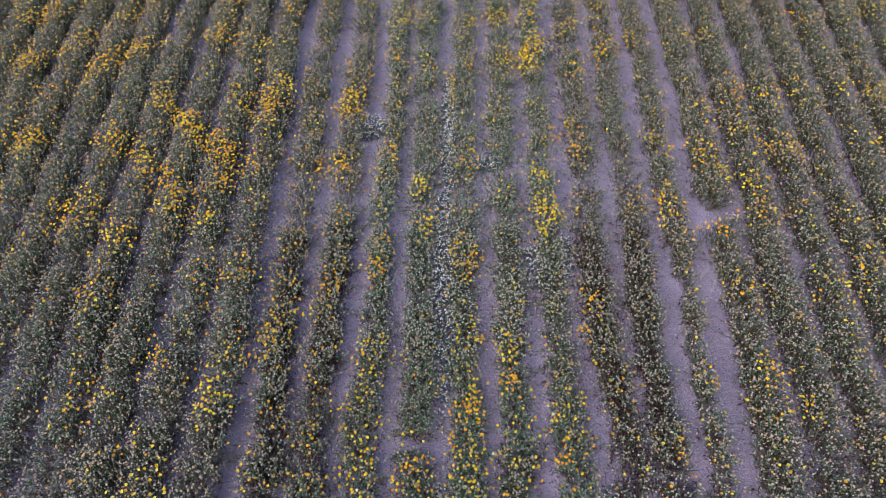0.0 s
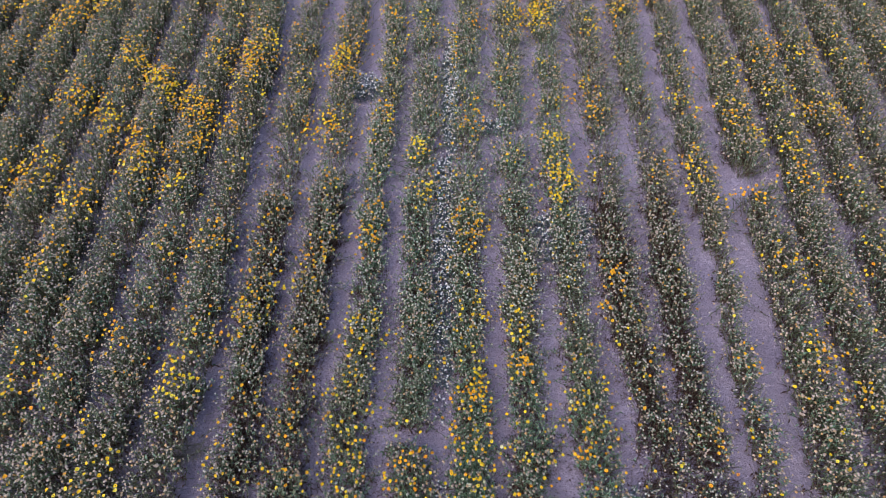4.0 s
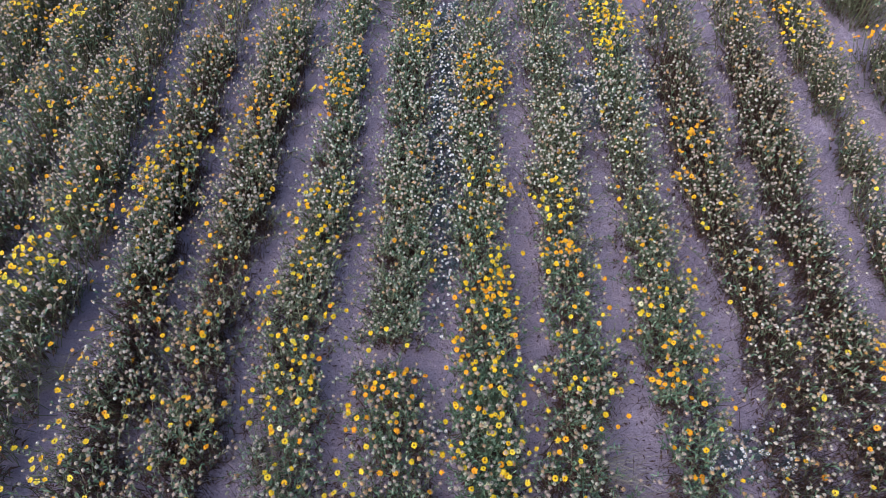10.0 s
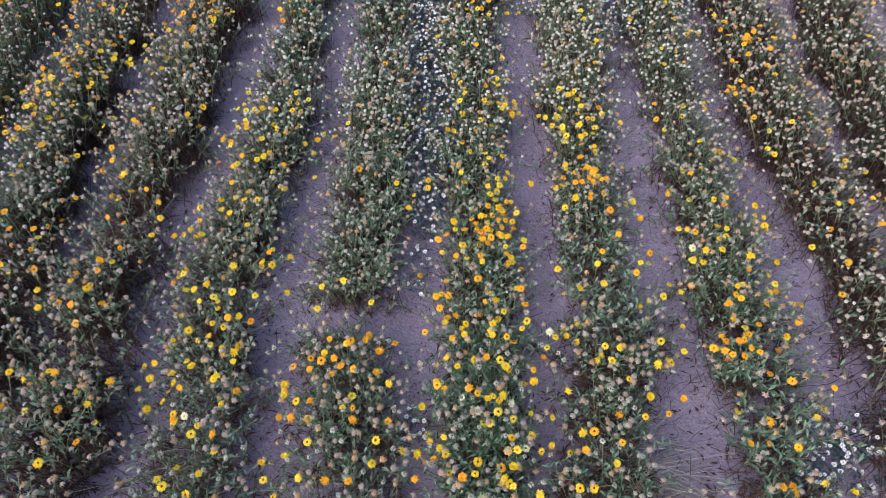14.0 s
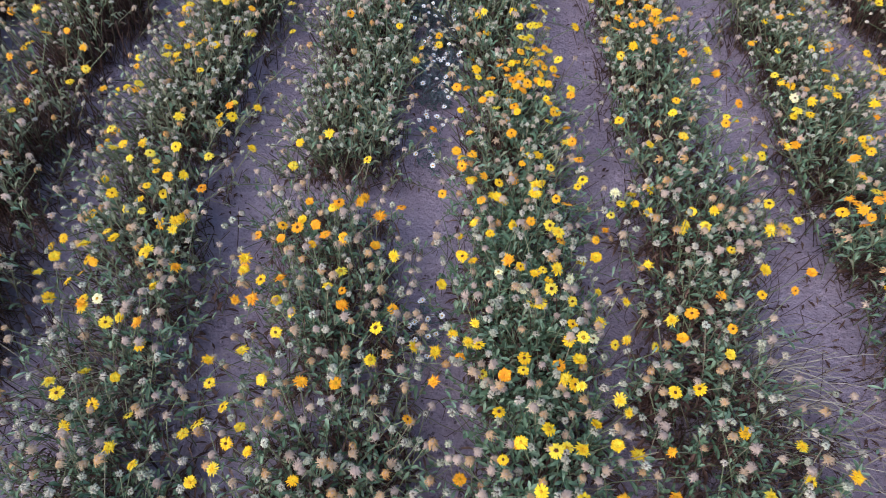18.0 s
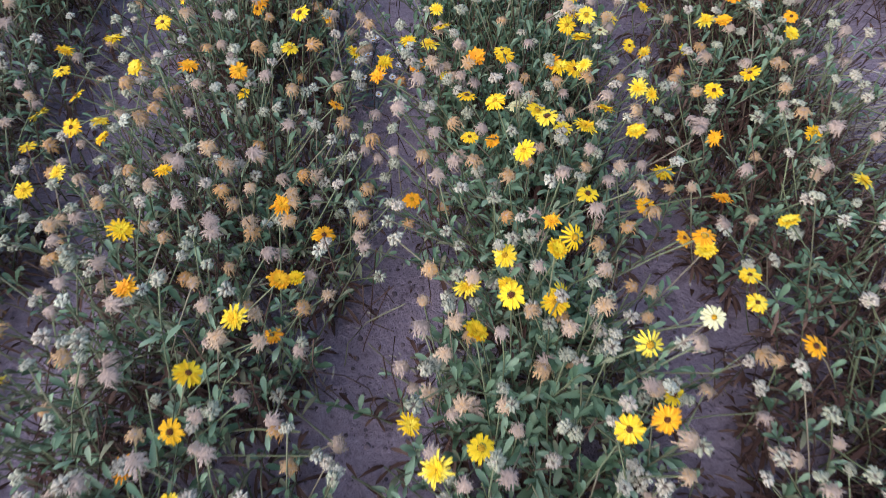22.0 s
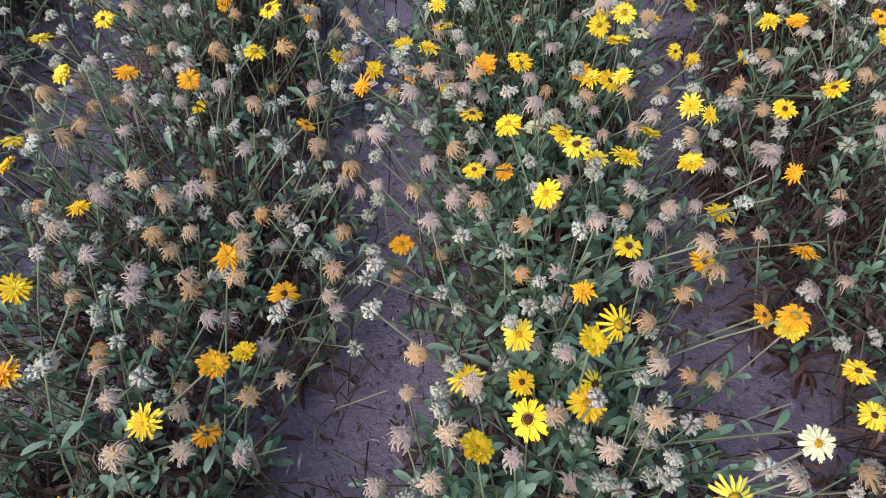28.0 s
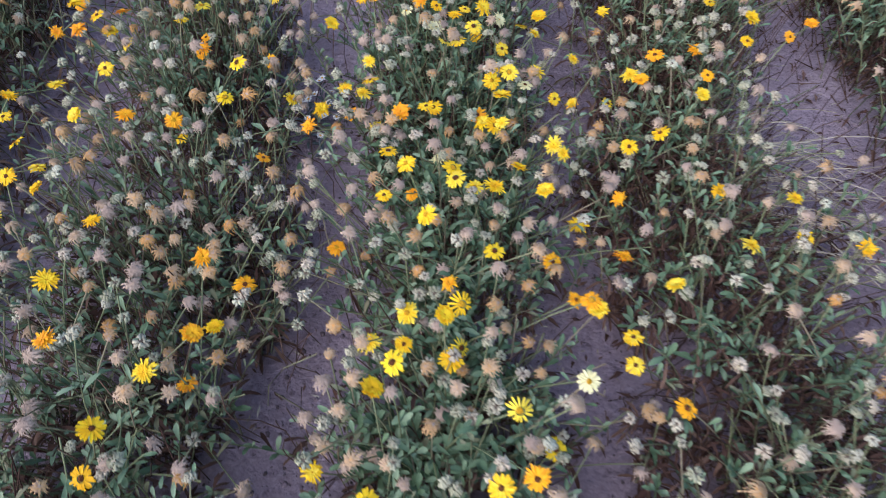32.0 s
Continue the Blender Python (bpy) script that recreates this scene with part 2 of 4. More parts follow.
# ---- flower heads, one unit across ----
def bloom_simple(petals, seed):
    """Open bloom for the rows further off: a ragged ring of petals."""
    r = np.random.default_rng(seed)
    v, f = [(0, 0, -0.12)], []
    for i in range(petals):
        a = 2 * np.pi * i / petals
        w = np.pi / petals * 0.92
        rad, h = 0.5 * r.uniform(0.85, 1.05), r.uniform(-0.03, 0.1)
        n = len(v)
        for d, q in ((-w, 0.62), (-w * 0.7, 1), (w * 0.7, 1), (w, 0.62)):
            v.append((np.cos(a + d) * rad * q, np.sin(a + d) * rad * q, h * q))
        f += [(0, n, n + 3), (n, n + 1, n + 2), (n, n + 2, n + 3)]
    return np.array(v), [np.array(f)]


def dome(radius, height, lift, sides=8, rings=2, rough=0.0, seed=0):
    r = np.random.default_rng(seed)
    v = [(0, 0, lift + height)]
    for q in range(1, rings + 1):
        e = q / rings * np.pi / 2
        for i in range(sides):
            a = 2 * np.pi * (i + 0.5 * q) / sides
            k = 1 + r.uniform(-rough, rough)
            v.append((np.cos(a) * radius * np.sin(e) * k, np.sin(a) * radius * np.sin(e) * k, lift + height * np.cos(e) * k))
    tri = [(0, 1 + i, 1 + (i + 1) % sides) for i in range(sides)]
    quad = [(1 + (q - 1) * sides + i, 1 + q * sides + i, 1 + q * sides + (i + 1) % sides, 1 + (q - 1) * sides + (i + 1) % sides)
            for q in range(1, rings) for i in range(sides)]
    return np.array(v), [np.array(tri), np.array(quad).reshape(-1, 4)]


def join(*templates):
    v, faces, base = [], {}, 0
    for tv, tf in templates:
        for x in tf:
            x = np.asarray(x)
            if x.size:
                faces.setdefault(x.shape[1], []).append(x + base)
        v.append(tv)
        base += len(tv)
    return np.concatenate(v), [np.concatenate(x) for x in faces.values()]


def petal_ring(count, radius, lift, cup, seed, ragged=0.08, width=1.0):
    """Strap petals with notched tips, three stations long."""
    r = np.random.default_rng(seed)
    v, q4, f3 = [], [], []
    for i in range(count):
        a = 2 * np.pi * (i + r.uniform(-0.25, 0.25)) / count
        l = radius * (1 + r.uniform(-ragged, ragged))
        w = 0.075 * width * r.uniform(0.85, 1.15)
        tilt, twist = cup + r.uniform(-0.12, 0.12), r.uniform(-0.25, 0.25)
        ca, sa = np.cos(a), np.sin(a)
        n = len(v)
        for s, k in ((0.16, 0.55), (0.45, 0.95), (0.8, 1.0), (0.95, 0.75)):
            z = lift + tilt * l * s - 0.25 * l * s * s * r.uniform(0.6, 1.4)
            for e, ez in ((-1, 0.012), (0, -0.008), (1, 0.012)):
                x, y = l * s, e * w * k
                v.append((ca * x - sa * y, sa * x + ca * y, z + ez + twist * y * s))
        for tip in (-0.5, 0.5):
            x, y = l * r.uniform(0.98, 1.06), tip * w
            v.append((ca * x - sa * y, sa * x + ca * y, lift + tilt * l - 0.27 * l))
        for s in range(3):
            b = n + 3 * s
            q4 += [(b, b + 1, b + 4, b + 3), (b + 1, b + 2, b + 5, b + 4)]
        b = n + 9
        f3 += [(b, b + 1, b + 3), (b + 1, b + 2, b + 4)]
    return rooted((np.array(v), [np.array(q4), np.array(f3)]), 14)


def curl_head(count, seed, hollow=0.0):
    """Ripe head: a low cushion of plump seeds, each curled like a C."""
    r = np.random.default_rng(seed)
    lines, rad = [], []
    for i in range(count):
        e = hollow + np.sqrt((i + 0.5) / count) * (1.45 - hollow)
        a = i * 2.39996 + r.uniform(-0.2, 0.2)
        d = np.array([np.cos(a) * np.sin(e), np.sin(a) * np.sin(e), 0.78 * np.cos(e)])
        t = np.array([-np.sin(a), np.cos(a), 0]) * r.uniform(-0.14, 0.14)
        k, up = r.uniform(0.85, 1.15), np.array([0, 0, r.uniform(0.04, 0.12)])
        lines.append([d * 0.12, d * 0.34 * k + t * 0.7 + up, d * 0.47 * k + t + up * 0.3, d * 0.36 * k + t * 1.8 - up * 1.8])
        rad.append([0.07, 0.105, 0.105, 0.06])
    return rooted(tubes(np.array(lines), np.array(rad), 3), 12)


def dumpling(count, seed):
    """A ripe head seen from further off: plump wedges round a sunken middle, with gaps between them."""
    r = np.random.default_rng(seed)
    v, tri = [(0, 0, 0.05)], []
    for i in range(count):
        a, ring = i * 2.39996 + r.uniform(-0.2, 0.2), np.sqrt((i + 0.6) / count)
        c, up = np.array([np.cos(a), np.sin(a), 0]) * 0.36 * ring, 0.34 - 0.26 * ring + r.uniform(-0.05, 0.05)
        t, o, w = np.array([-np.sin(a), np.cos(a), 0]), np.array([np.cos(a), np.sin(a), 0]), r.uniform(0.09, 0.13)
        n = len(v)
        v += [tuple(c - o * 0.1 + (0, 0, up - 0.06)), tuple(c + t * w + (0, 0, up)), tuple(c - t * w + (0, 0, up)), tuple(c + o * 0.1 + (0, 0, up + 0.05)), tuple(c * 1.25 + o * 0.1 + (0, 0, up - 0.2))]
        tri += [(n, n + 2, n + 3), (n, n + 3, n + 1), (n + 1, n + 3, n + 4), (n + 3, n + 2, n + 4), (0, n, n + 1), (0, n + 4, n + 2)]
    return np.array(v), [np.array(tri)]


def mop(count, seed, thick=0.024, droop=1.0):
    """Withered head: limp, shrivelled rays hanging down all round a cushion."""
    r = np.random.default_rng(seed)
    v, tri, quad = [(0, 0, 0.04)], [], []
    comb = r.uniform(-0.09, 0.09, 2)
    for i in range(count):
        a, inner = i * 2.39996 + r.uniform(-0.3, 0.3), (i + 0.5) / count
        l, w, fall = r.uniform(0.65, 1.15), thick * r.uniform(0.7, 1.4), droop * r.uniform(0.5, 1.4)
        n = len(v)
        for reach, z in ((0.05 + 0.1 * inner, 0.17 - 0.03 * inner), (0.14 + 0.18 * inner, 0.25 - 0.1 * inner), (0.22 + 0.23 * inner, 0.17 - 0.2 * inner * fall), (0.2 + 0.26 * inner, 0.04 - 0.38 * inner * fall)):
            aa = a + r.uniform(-0.22, 0.22)
            x, y = np.cos(aa) * reach * l + comb[0] * reach * 2, np.sin(aa) * reach * l + comb[1] * reach * 2
            tx, ty, tz = -np.sin(aa) * w, np.cos(aa) * w, r.uniform(-0.5, 0.5) * w
            v += [(x - tx, y - ty, z - tz), (x + tx, y + ty, z + tz)]
        tri.append((0, n, n + 1))
        quad += [(n + q, n + q + 1, n + q + 3, n + q + 2) for q in (0, 2, 4)]
    return np.array(v), [np.array(tri), np.array(quad)]


def rooted(template, step):
    """Ties every piece of a head to one middle point, so that the head is a single body."""
    v, faces = template
    n = np.arange(1, len(v) + 1, step)
    tie = np.stack([np.zeros_like(n), n, n + 1], 1)
    return np.concatenate([np.array([[0, 0, 0.02]]), v]), [np.concatenate([f + 1, tie]) if f.shape[1] == 3 else f + 1 for f in faces] + ([] if any(f.shape[1] == 3 for f in faces) else [tie])


CALYX = dome(0.17, -0.2, 0.06, 8, 2, 0.06, 3)
FAR_BLOOM = [bloom_simple(n, n) for n in (10, 11, 12, 13)]
FAR_EYE = dome(0.13, 0.1, -0.02, 6, 1)
FAR_TUFT = [mop(9, s, 0.1, 0.8) for s in (1, 2, 3, 4)]
FAR_SEED = [dome(0.48, 0.42, -0.08, 7, 2, 0.2, s) for s in (1, 2, 3, 4, 5)]
SMALL_BLOOM = [dome(0.5, -0.12, 0.12, n, 1, 0.22, n) for n in (10, 11, 12)]
SMALL_EYE = dome(0.14, 0.05, 0.06, 4, 1)
SMALL_TUFT = [dome(0.5, 0.34, -0.12, 7, 1, 0.3, s) for s in (1, 2, 3)]
SMALL_SEED = [dome(0.5, 0.42, -0.12, 6, 1, 0.2, s) for s in (1, 2, 3, 4)]
BLOOM = [join(petal_ring(17, 0.5, 0.02, 0.16, s, 0.12, 0.82), petal_ring(11, 0.43, 0.04, 0.22, s + 20, 0.16, 0.8)) for s in (1, 2)] + \
        [petal_ring(18, 0.5, 0.02, 0.1, 5, 0.15, 0.85), join(petal_ring(20, 0.5, 0.01, 0.14, 6, 0.14, 0.75), petal_ring(13, 0.44, 0.04, 0.2, 7, 0.14, 0.75)),
         join(petal_ring(20, 0.5, 0.03, 0.4, 8, 0.12, 0.85), petal_ring(18, 0.42, 0.06, 0.55, 9, 0.1, 0.85), petal_ring(12, 0.3, 0.09, 0.7, 10, 0.1, 0.85))] + \
        [join(petal_ring(19, 0.5, 0.03, 0.26, s, 0.28, 0.6), petal_ring(16, 0.4, 0.06, 0.42, s + 1, 0.28, 0.6), petal_ring(10, 0.28, 0.09, 0.6, s + 2, 0.3, 0.6)) for s in (41, 51)]
MID_BLOOM = [join(petal_ring(15, 0.5, 0.02, 0.14, s, 0.14, 1.0), petal_ring(9, 0.42, 0.04, 0.22, s + 5, 0.2, 1.0)) for s in (31, 32, 33)] + [join(petal_ring(14, 0.5, 0.03, 0.3, 61, 0.25, 0.85), petal_ring(11, 0.34, 0.07, 0.5, 62, 0.25, 0.85))]
MID_EYE = dome(0.11, 0.07, 0.05, 7, 2, 0.1, 5)
MID_TUFT = [join(mop(16, s, 0.06, 0.9), dome(0.24, 0.16, 0.06, 6, 1, 0.2, s)) for s in (11, 12, 13, 14)]
MID_SEED = [dumpling(11, s) for s in (21, 22, 23, 24)]
RAYS = [petal_ring(15, 0.5, 0.03, -0.1, 11, 0.2, 0.6), petal_ring(17, 0.48, 0.04, 0.0, 12, 0.25, 0.5)]
DISC = dome(0.13, 0.085, 0.035, 12, 3, 0.1, 5)
RAGS = [mop(64, s, 0.021, d) for s, d in ((1, 0.8), (2, 1.0), (3, 0.5), (4, 0.75), (5, 0.65))]
CURLS = [curl_head(n, s, h) for n, s, h in ((22, 1, 0.3), (24, 2, 0.0), (20, 3, 0.4), (26, 4, 0.0), (22, 5, 0.2))]


# ---- places of single blooms (x, y, kind): yellow, orange, cream, fading, withered, seed ----
TALL_BY_THE_PATH = [
    (0.069, 0.62, 0.315, 'y'), (-0.28, 0.36, 0.27, 'o'), (-0.258, 0.25, 0.183, 'y'), (-0.134, 0.325, 0.175, 'w'), (-0.349, 0.002, 0.353, 'y'), (-0.125, 0.547, 0.242, 'w'),
    (-0.041, -0.016, 0.164, 'y'), (-0.281, 0.129, 0.195, 'o'), (-0.046, 0.468, 0.145, 'o'), (0.019, 0.45, 0.154, 'w'), (-0.004, 0.202, 0.313, 'w'), (-0.01, 0.877, 0.229, 'y'),
    (-0.118, 0.864, 0.167, 'y'), (-0.121, 0.732, 0.247, 'o'), (-0.038, 0.837, 0.192, 'o'), (-0.438, 0.748, 0.218, 'y'), (-0.271, 0.657, 0.182, 'w'), (-0.189, 0.201, 0.219, 'w'),
    (-0.168, 0.485, 0.131, 's'), (-0.177, 0.397, 0.3, 's'), (-0.061, 0.31, 0.333, 's'), (0.054, 0.404, 0.277, 's'), (-0.027, 0.612, 0.344, 'w'), (-0.058, 0.451, 0.422, 'w'),
    (0.041, 0.559, 0.294, 'w'), (-0.077, 0.498, 0.26, 'w'), (0.04, 0.186, 0.338, 's'), (0.059, 0.12, 0.432, 'w'),
]
TALL_IN_THE_ROW = [
    (0.197, 0.262, 0.372, 'o'), (0.186, 0.174, 0.43, 'y'), (0.215, 0.19, 0.43, 'v'), (0.119, 0.159, 0.354, 'y'), (0.109, 0.078, 0.457, 'y'), (0.447, 0.235, 0.338, 'o'),
    (0.155, 0.375, 0.423, 'y'), (0.165, 0.812, 0.275, 'y'), (0.512, 0.123, 0.306, 'y'), (0.421, 0.083, 0.336, 'c'), (0.121, 0.54, 0.273, 'o'), (0.289, 0.382, 0.285, 'y'),
    (0.555, 0.391, 0.238, 'o'), (0.427, 0.252, 0.309, 'o'), (0.529, 0.313, 0.263, 'w'), (0.221, 0.186, 0.27, 'v'), (0.299, 0.018, 0.402, 'v'), (0.405, 0.054, 0.304, 'w'),
    (0.21, 0.486, 0.398, 'y'), (0.114, 0.503, 0.418, 'y'), (0.181, 0.655, 0.263, 'c'), (0.348, 0.581, 0.303, 'y'), (0.301, 0.702, 0.312, 'y'), (0.463, 0.862, 0.225, 'y'),
    (0.386, 0.866, 0.262, 'c'), (0.134, 0.374, 0.362, 'w'), (0.268, 0.164, 0.37, 'w'), (0.362, 0.337, 0.346, 'w'), (0.153, 0.3, 0.332, 's'),
]
BLOOMS_CENTRE = [
    (0.122, 0.231, 'y'), (-0.26, 0.191, 'o'), (-0.642, 0.731, 'y'), (-0.318, 0.793, 'y'), (0.092, 0.73, 'o'), (0.251, 0.509, 'y'),
]
BLOOMS_FRONT = [
    (0.401, 0.52, 'y'), (0.549, 0.502, 'o'), (-0.316, 0.113, 'y'), (-0.388, 0.289, 'w'), (-0.198, 0.602, 'o'), (0.655, 0.847, 'o'),
    (-0.519, 0.716, 'o'), (-0.064, 0.26, 's'),
]
BLOOMS_NEAR = [
    (0.592, 0.057, 'o'), (0.521, 0.18, 'y'), (0.618, 0.283, 'y'), (0.782, 0.376, 'y'), (-0.507, 0.173, 'o'), (-0.515, 0.141, 'w'),
    (-0.399, 0.183, 'w'), (-0.554, 0.299, 'y'), (-0.508, 0.433, 'y'), (-0.644, 0.513, 'y'), (-0.708, 0.533, 'y'), (-0.746, 0.648, 'y'),
    (-0.305, 0.894, 'y'),
]
BLOOMS_MIDDLE_ROW = [
    (-0.122, 1.79, 'o'), (-0.035, 1.643, 'o'), (-0.014, 1.588, 'o'), (0.019, 1.735, 'o'), (0.012, 1.494, 'y'), (0.12, 1.486, 'y'),
    (0.127, 1.397, 'y'), (-0.09, 1.444, 'o'), (0.019, 1.293, 'y'), (-0.024, 1.154, 'y'), (0.095, 1.094, 'c'), (0.169, 1.029, 'c'),
    (0.328, 1.064, 'c'), (0.13, 1.142, 'o'), (0.169, 1.114, 'y'), (0.243, 1.099, 'y'), (0.263, 1.022, 'y'), (0.416, 1.017, 'y'),
    (0.191, 0.971, 'y'), (0.223, 0.97, 'y'), (-0.097, 1.055, 'y'), (0.301, 0.845, 'y'), (0.148, 0.742, 'y'),
]
BLOOMS_MIDDLE_ROW_FAR = [
    (0.327, 1.419, 'o'), (0.358, 1.382, 'o'), (0.286, 1.287, 'y'), (0.311, 1.249, 'y'), (0.22, 1.3, 'o'), (0.278, 1.625, 'y'),
    (0.318, 1.553, 'y'), (0.398, 1.7, 'y'), (0.432, 1.601, 'o'), (0.435, 1.507, 'y'), (0.547, 1.447, 'c'), (0.381, 1.867, 'y'),
    (0.249, 2.102, 'o'), (0.192, 2.085, 'o'), (0.165, 2.157, 'o'), (0.064, 2.157, 'y'), (0.071, 2.097, 'y'), (0.361, 2.032, 'o'),
    (0.404, 2.101, 'o'), (0.279, 1.982, 'w'), (0.132, 1.885, 'y'), (0.457, 2.014, 'y'), (0.4, 2.155, 'y'),
]
BLOOMS_SECOND_ROW = [
    (-0.375, 1.432, 'o'), (-0.387, 1.4, 'o'), (-0.316, 1.342, 'o'), (-0.239, 1.387, 'o'), (-0.486, 1.382, 'y'), (-0.468, 1.381, 'y'),
    (-0.571, 1.402, 'o'), (-0.655, 1.3, 'o'), (-0.591, 1.335, 'y'), (-0.599, 1.283, 'o'), (-0.537, 1.301, 'o'), (-0.502, 1.26, 'o'),
    (-0.65, 1.239, 'o'), (-0.542, 1.216, 'o'), (-0.434, 1.237, 'o'), (-0.735, 1.255, 'o'), (-0.769, 1.17, 'y'), (-0.759, 1.111, 'y'),
    (-0.701, 1.084, 'y'), (-0.632, 1.083, 'o'), (-0.432, 1.102, 'y'), (-0.471, 1.048, 'y'), (-0.578, 0.948, 'y'), (-0.71, 0.997, 'o'),
    (-0.769, 1.001, 'o'), (-0.629, 0.99, 'y'), (-0.72, 0.828, 'y'), (-0.258, 1.17, 'y'), (-0.201, 1.035, 'w'),
]
BLOOMS_THIRD_ROW = [
    (-0.8, 0.722, 'y'), (-0.824, 0.802, 'y'), (-0.814, 0.603, 'y'), (-1.069, 0.924, 'o'), (-1.12, 0.986, 'w'), (-0.999, 1.134, 'o'),
    (-1.282, 1.294, 'y'), (-1.305, 1.456, 'y'), (-1.18, 1.381, 'y'), (-1.215, 1.651, 'y'), (-1.288, 1.629, 'y'), (-1.327, 1.692, 'y'),
    (-1.144, 1.839, 'y'), (-1.057, 1.532, 'y'), (-1.113, 1.525, 'o'), (-1.343, 1.081, 'y'), (-1.276, 1.001, 'o'), (-1.217, 1.006, 'c'),
    (-1.169, 0.924, 'y'), (-1.271, 1.147, 'o'), (-1.323, 1.215, 'y'), (-1.041, 0.528, 'y'), (-0.83, 1.682, 'y'), (-0.937, 1.853, 'y'),
    (-0.847, 1.91, 'y'), (-0.533, 1.746, 'y'), (-0.377, 1.621, 'y'),
]
BLOOMS_OUTER_ROW = [
    (0.839, 1.284, 'y'), (0.915, 1.198, 'y'), (0.952, 1.002, 'y'), (0.829, 0.887, 'o'), (0.702, 0.931, 'o'), (0.608, 1.131, 'y'),
    (1.266, 1.682, 'y'), (1.133, 1.282, 'y'), (0.992, 1.102, 'y'), (1.396, 1.97, 'c'), (1.333, 2.081, 'y'), (0.989, 2.049, 'o'),
    (0.883, 1.938, 'o'), (1.152, 1.936, 'o'), (0.626, 1.822, 'y'), (1.153, 1.095, 'o'), (1.061, 1.014, 'o'), (1.06, 1.266, 'y'),
    (0.781, 0.786, 'y'), (0.667, 0.706, 'w'),
]
PATCHES_A = [
    (-3.82, 6.11, 0.29, 45, 'o'), (-3.29, 2.12, 0.24, 40, 'y'), (-4.76, 5.45, 0.2, 15, 'y'), (-3.94, 5.29, 0.15, 15, 'y'), (-5.29, 4.94, 0.26, 25, 'o'), (-3.31, 7.77, 0.32, 35, 'o'),
    (-3.06, 8.43, 0.23, 30, 'y'), (-0.45, 6.02, 0.2, 25, 'y'), (-0.36, 5.1, 0.24, 30, 'y'), (0.34, 4.47, 0.18, 18, 'o'), (0.29, 2.24, 0.22, 14, 'y'), (0.3, 2.03, 0.22, 20, 'o'),
    (0.8, 2.89, 0.18, 22, 'y'), (0.86, 2.47, 0.17, 20, 'o'), (1.66, 6.18, 0.18, 22, 'y'), (1.59, 5.51, 0.16, 18, 'y'), (1.56, 4.99, 0.14, 18, 'y'), (2.32, 6.78, 0.27, 25, 'o'),
]
PATCHES_B = [
    (-1.17, 4.29, 0.18, 18, 'o'), (-1.06, 4.81, 0.13, 12, 'o'), (-2.5, 3.25, 0.23, 20, 'o'), (-2.52, 3.95, 0.21, 14, 'o'), (2.17, 3.71, 0.21, 20, 'o'), (2.02, 3.23, 0.17, 12, 'o'),
    (4.28, 4.92, 0.22, 20, 'o'), (5.07, 6.03, 0.32, 25, 'y'), (5.49, 8.11, 0.27, 25, 'o'), (3.58, 2.42, 0.22, 9, 'o'), (1.51, 1.43, 0.17, 18, 'o'), (-3.94, 0.96, 0.33, 30, 'y'),
    (-2.63, 0.95, 0.27, 25, 'y'), (5.08, 5.16, 0.3, 20, 'o'), (4.5, 2.55, 0.19, 15, 'o'), (-1.02, 6.87, 0.13, 15, 'o'), (0.42, 6.67, 0.25, 20, 'o'), (-4.11, 2.88, 0.32, 20, 'o'),
]
PATCHES_C = [
    (-3.6, 9.7, 0.35, 40, 'y'), (-3.3, 11.02, 0.31, 30, 'o'), (-4.36, 9.99, 0.36, 25, 'o'), (-8.94, 10.78, 0.5, 20, 'y'), (-7.8, 8.12, 0.44, 25, 'o'), (1.67, 9.21, 0.25, 22, 'y'),
    (0.48, 9.24, 0.21, 14, 'o'), (-0.64, 10.75, 0.24, 18, 'y'), (0.4, 10.53, 0.3, 18, 'o'), (7.21, 10.34, 0.3, 25, 'o'), (5.37, 7.9, 0.27, 18, 'o'), (1.74, 10.69, 0.24, 16, 'o'),
    (-1.02, 9.45, 0.19, 14, 'o'), (-7.98, 7.3, 0.32, 18, 'o'), (-5.39, 4.9, 0.33, 25, 'y'), (7.6, 8.16, 0.27, 15, 'y'), (8.24, 8.15, 0.21, 12, 'y'), (-3.37, 7.42, 0.26, 15, 'y'),
]
BARE = [
    (4.33, 5.37, 0.2, 0.27), (3.61, 4.01, 0.1, 0.13), (3.88, 2.58, 0.12, 0.14), (-0.38, 1.6, 0.26, 0.06),
    (1.11, 0.89, 0.12, 0.12), (1.09, 1.01, 0.17, 0.13), (-0.22, 1.59, 0.12, 0.15),
]
DAISY_PATCHES = [
    (-1.47, 7.7, 0.27, 0.31), (0.06, 8.05, 0.11, 0.98), (0.02, 6.87, 0.1, 0.87), (-0.08, 4.43, 0.13, 0.67), (-0.07, 5.45, 0.12, 0.62), (1.39, 4.51, 0.16, 0.44),
    (1.91, 4.67, 0.15, 0.39), (2.06, 9.87, 0.17, 0.26), (0.71, 6.72, 0.23, 0.17), (-0.09, 3.22, 0.17, 0.48), (2.02, 0.9, 0.29, 0.16), (-0.11, 2.72, 0.11, 0.5),
    (-0.08, 4.08, 0.13, 0.74), (-0.13, 2.42, 0.05, 0.26), (-0.15, 1.02, 0.05, 0.13), (-0.14, 2.01, 0.05, 0.22),
]

STALKS = [(0.86, 0.83, 12, 55), (1.0, 0.72, -8, 22), (-2.95, 1.55, 200, 50), (-1.5, 1.45, 10, 12), (-1.12, 0.86, 190, 50)]
DENSITY = 62
FAR_SHARE = 1.05


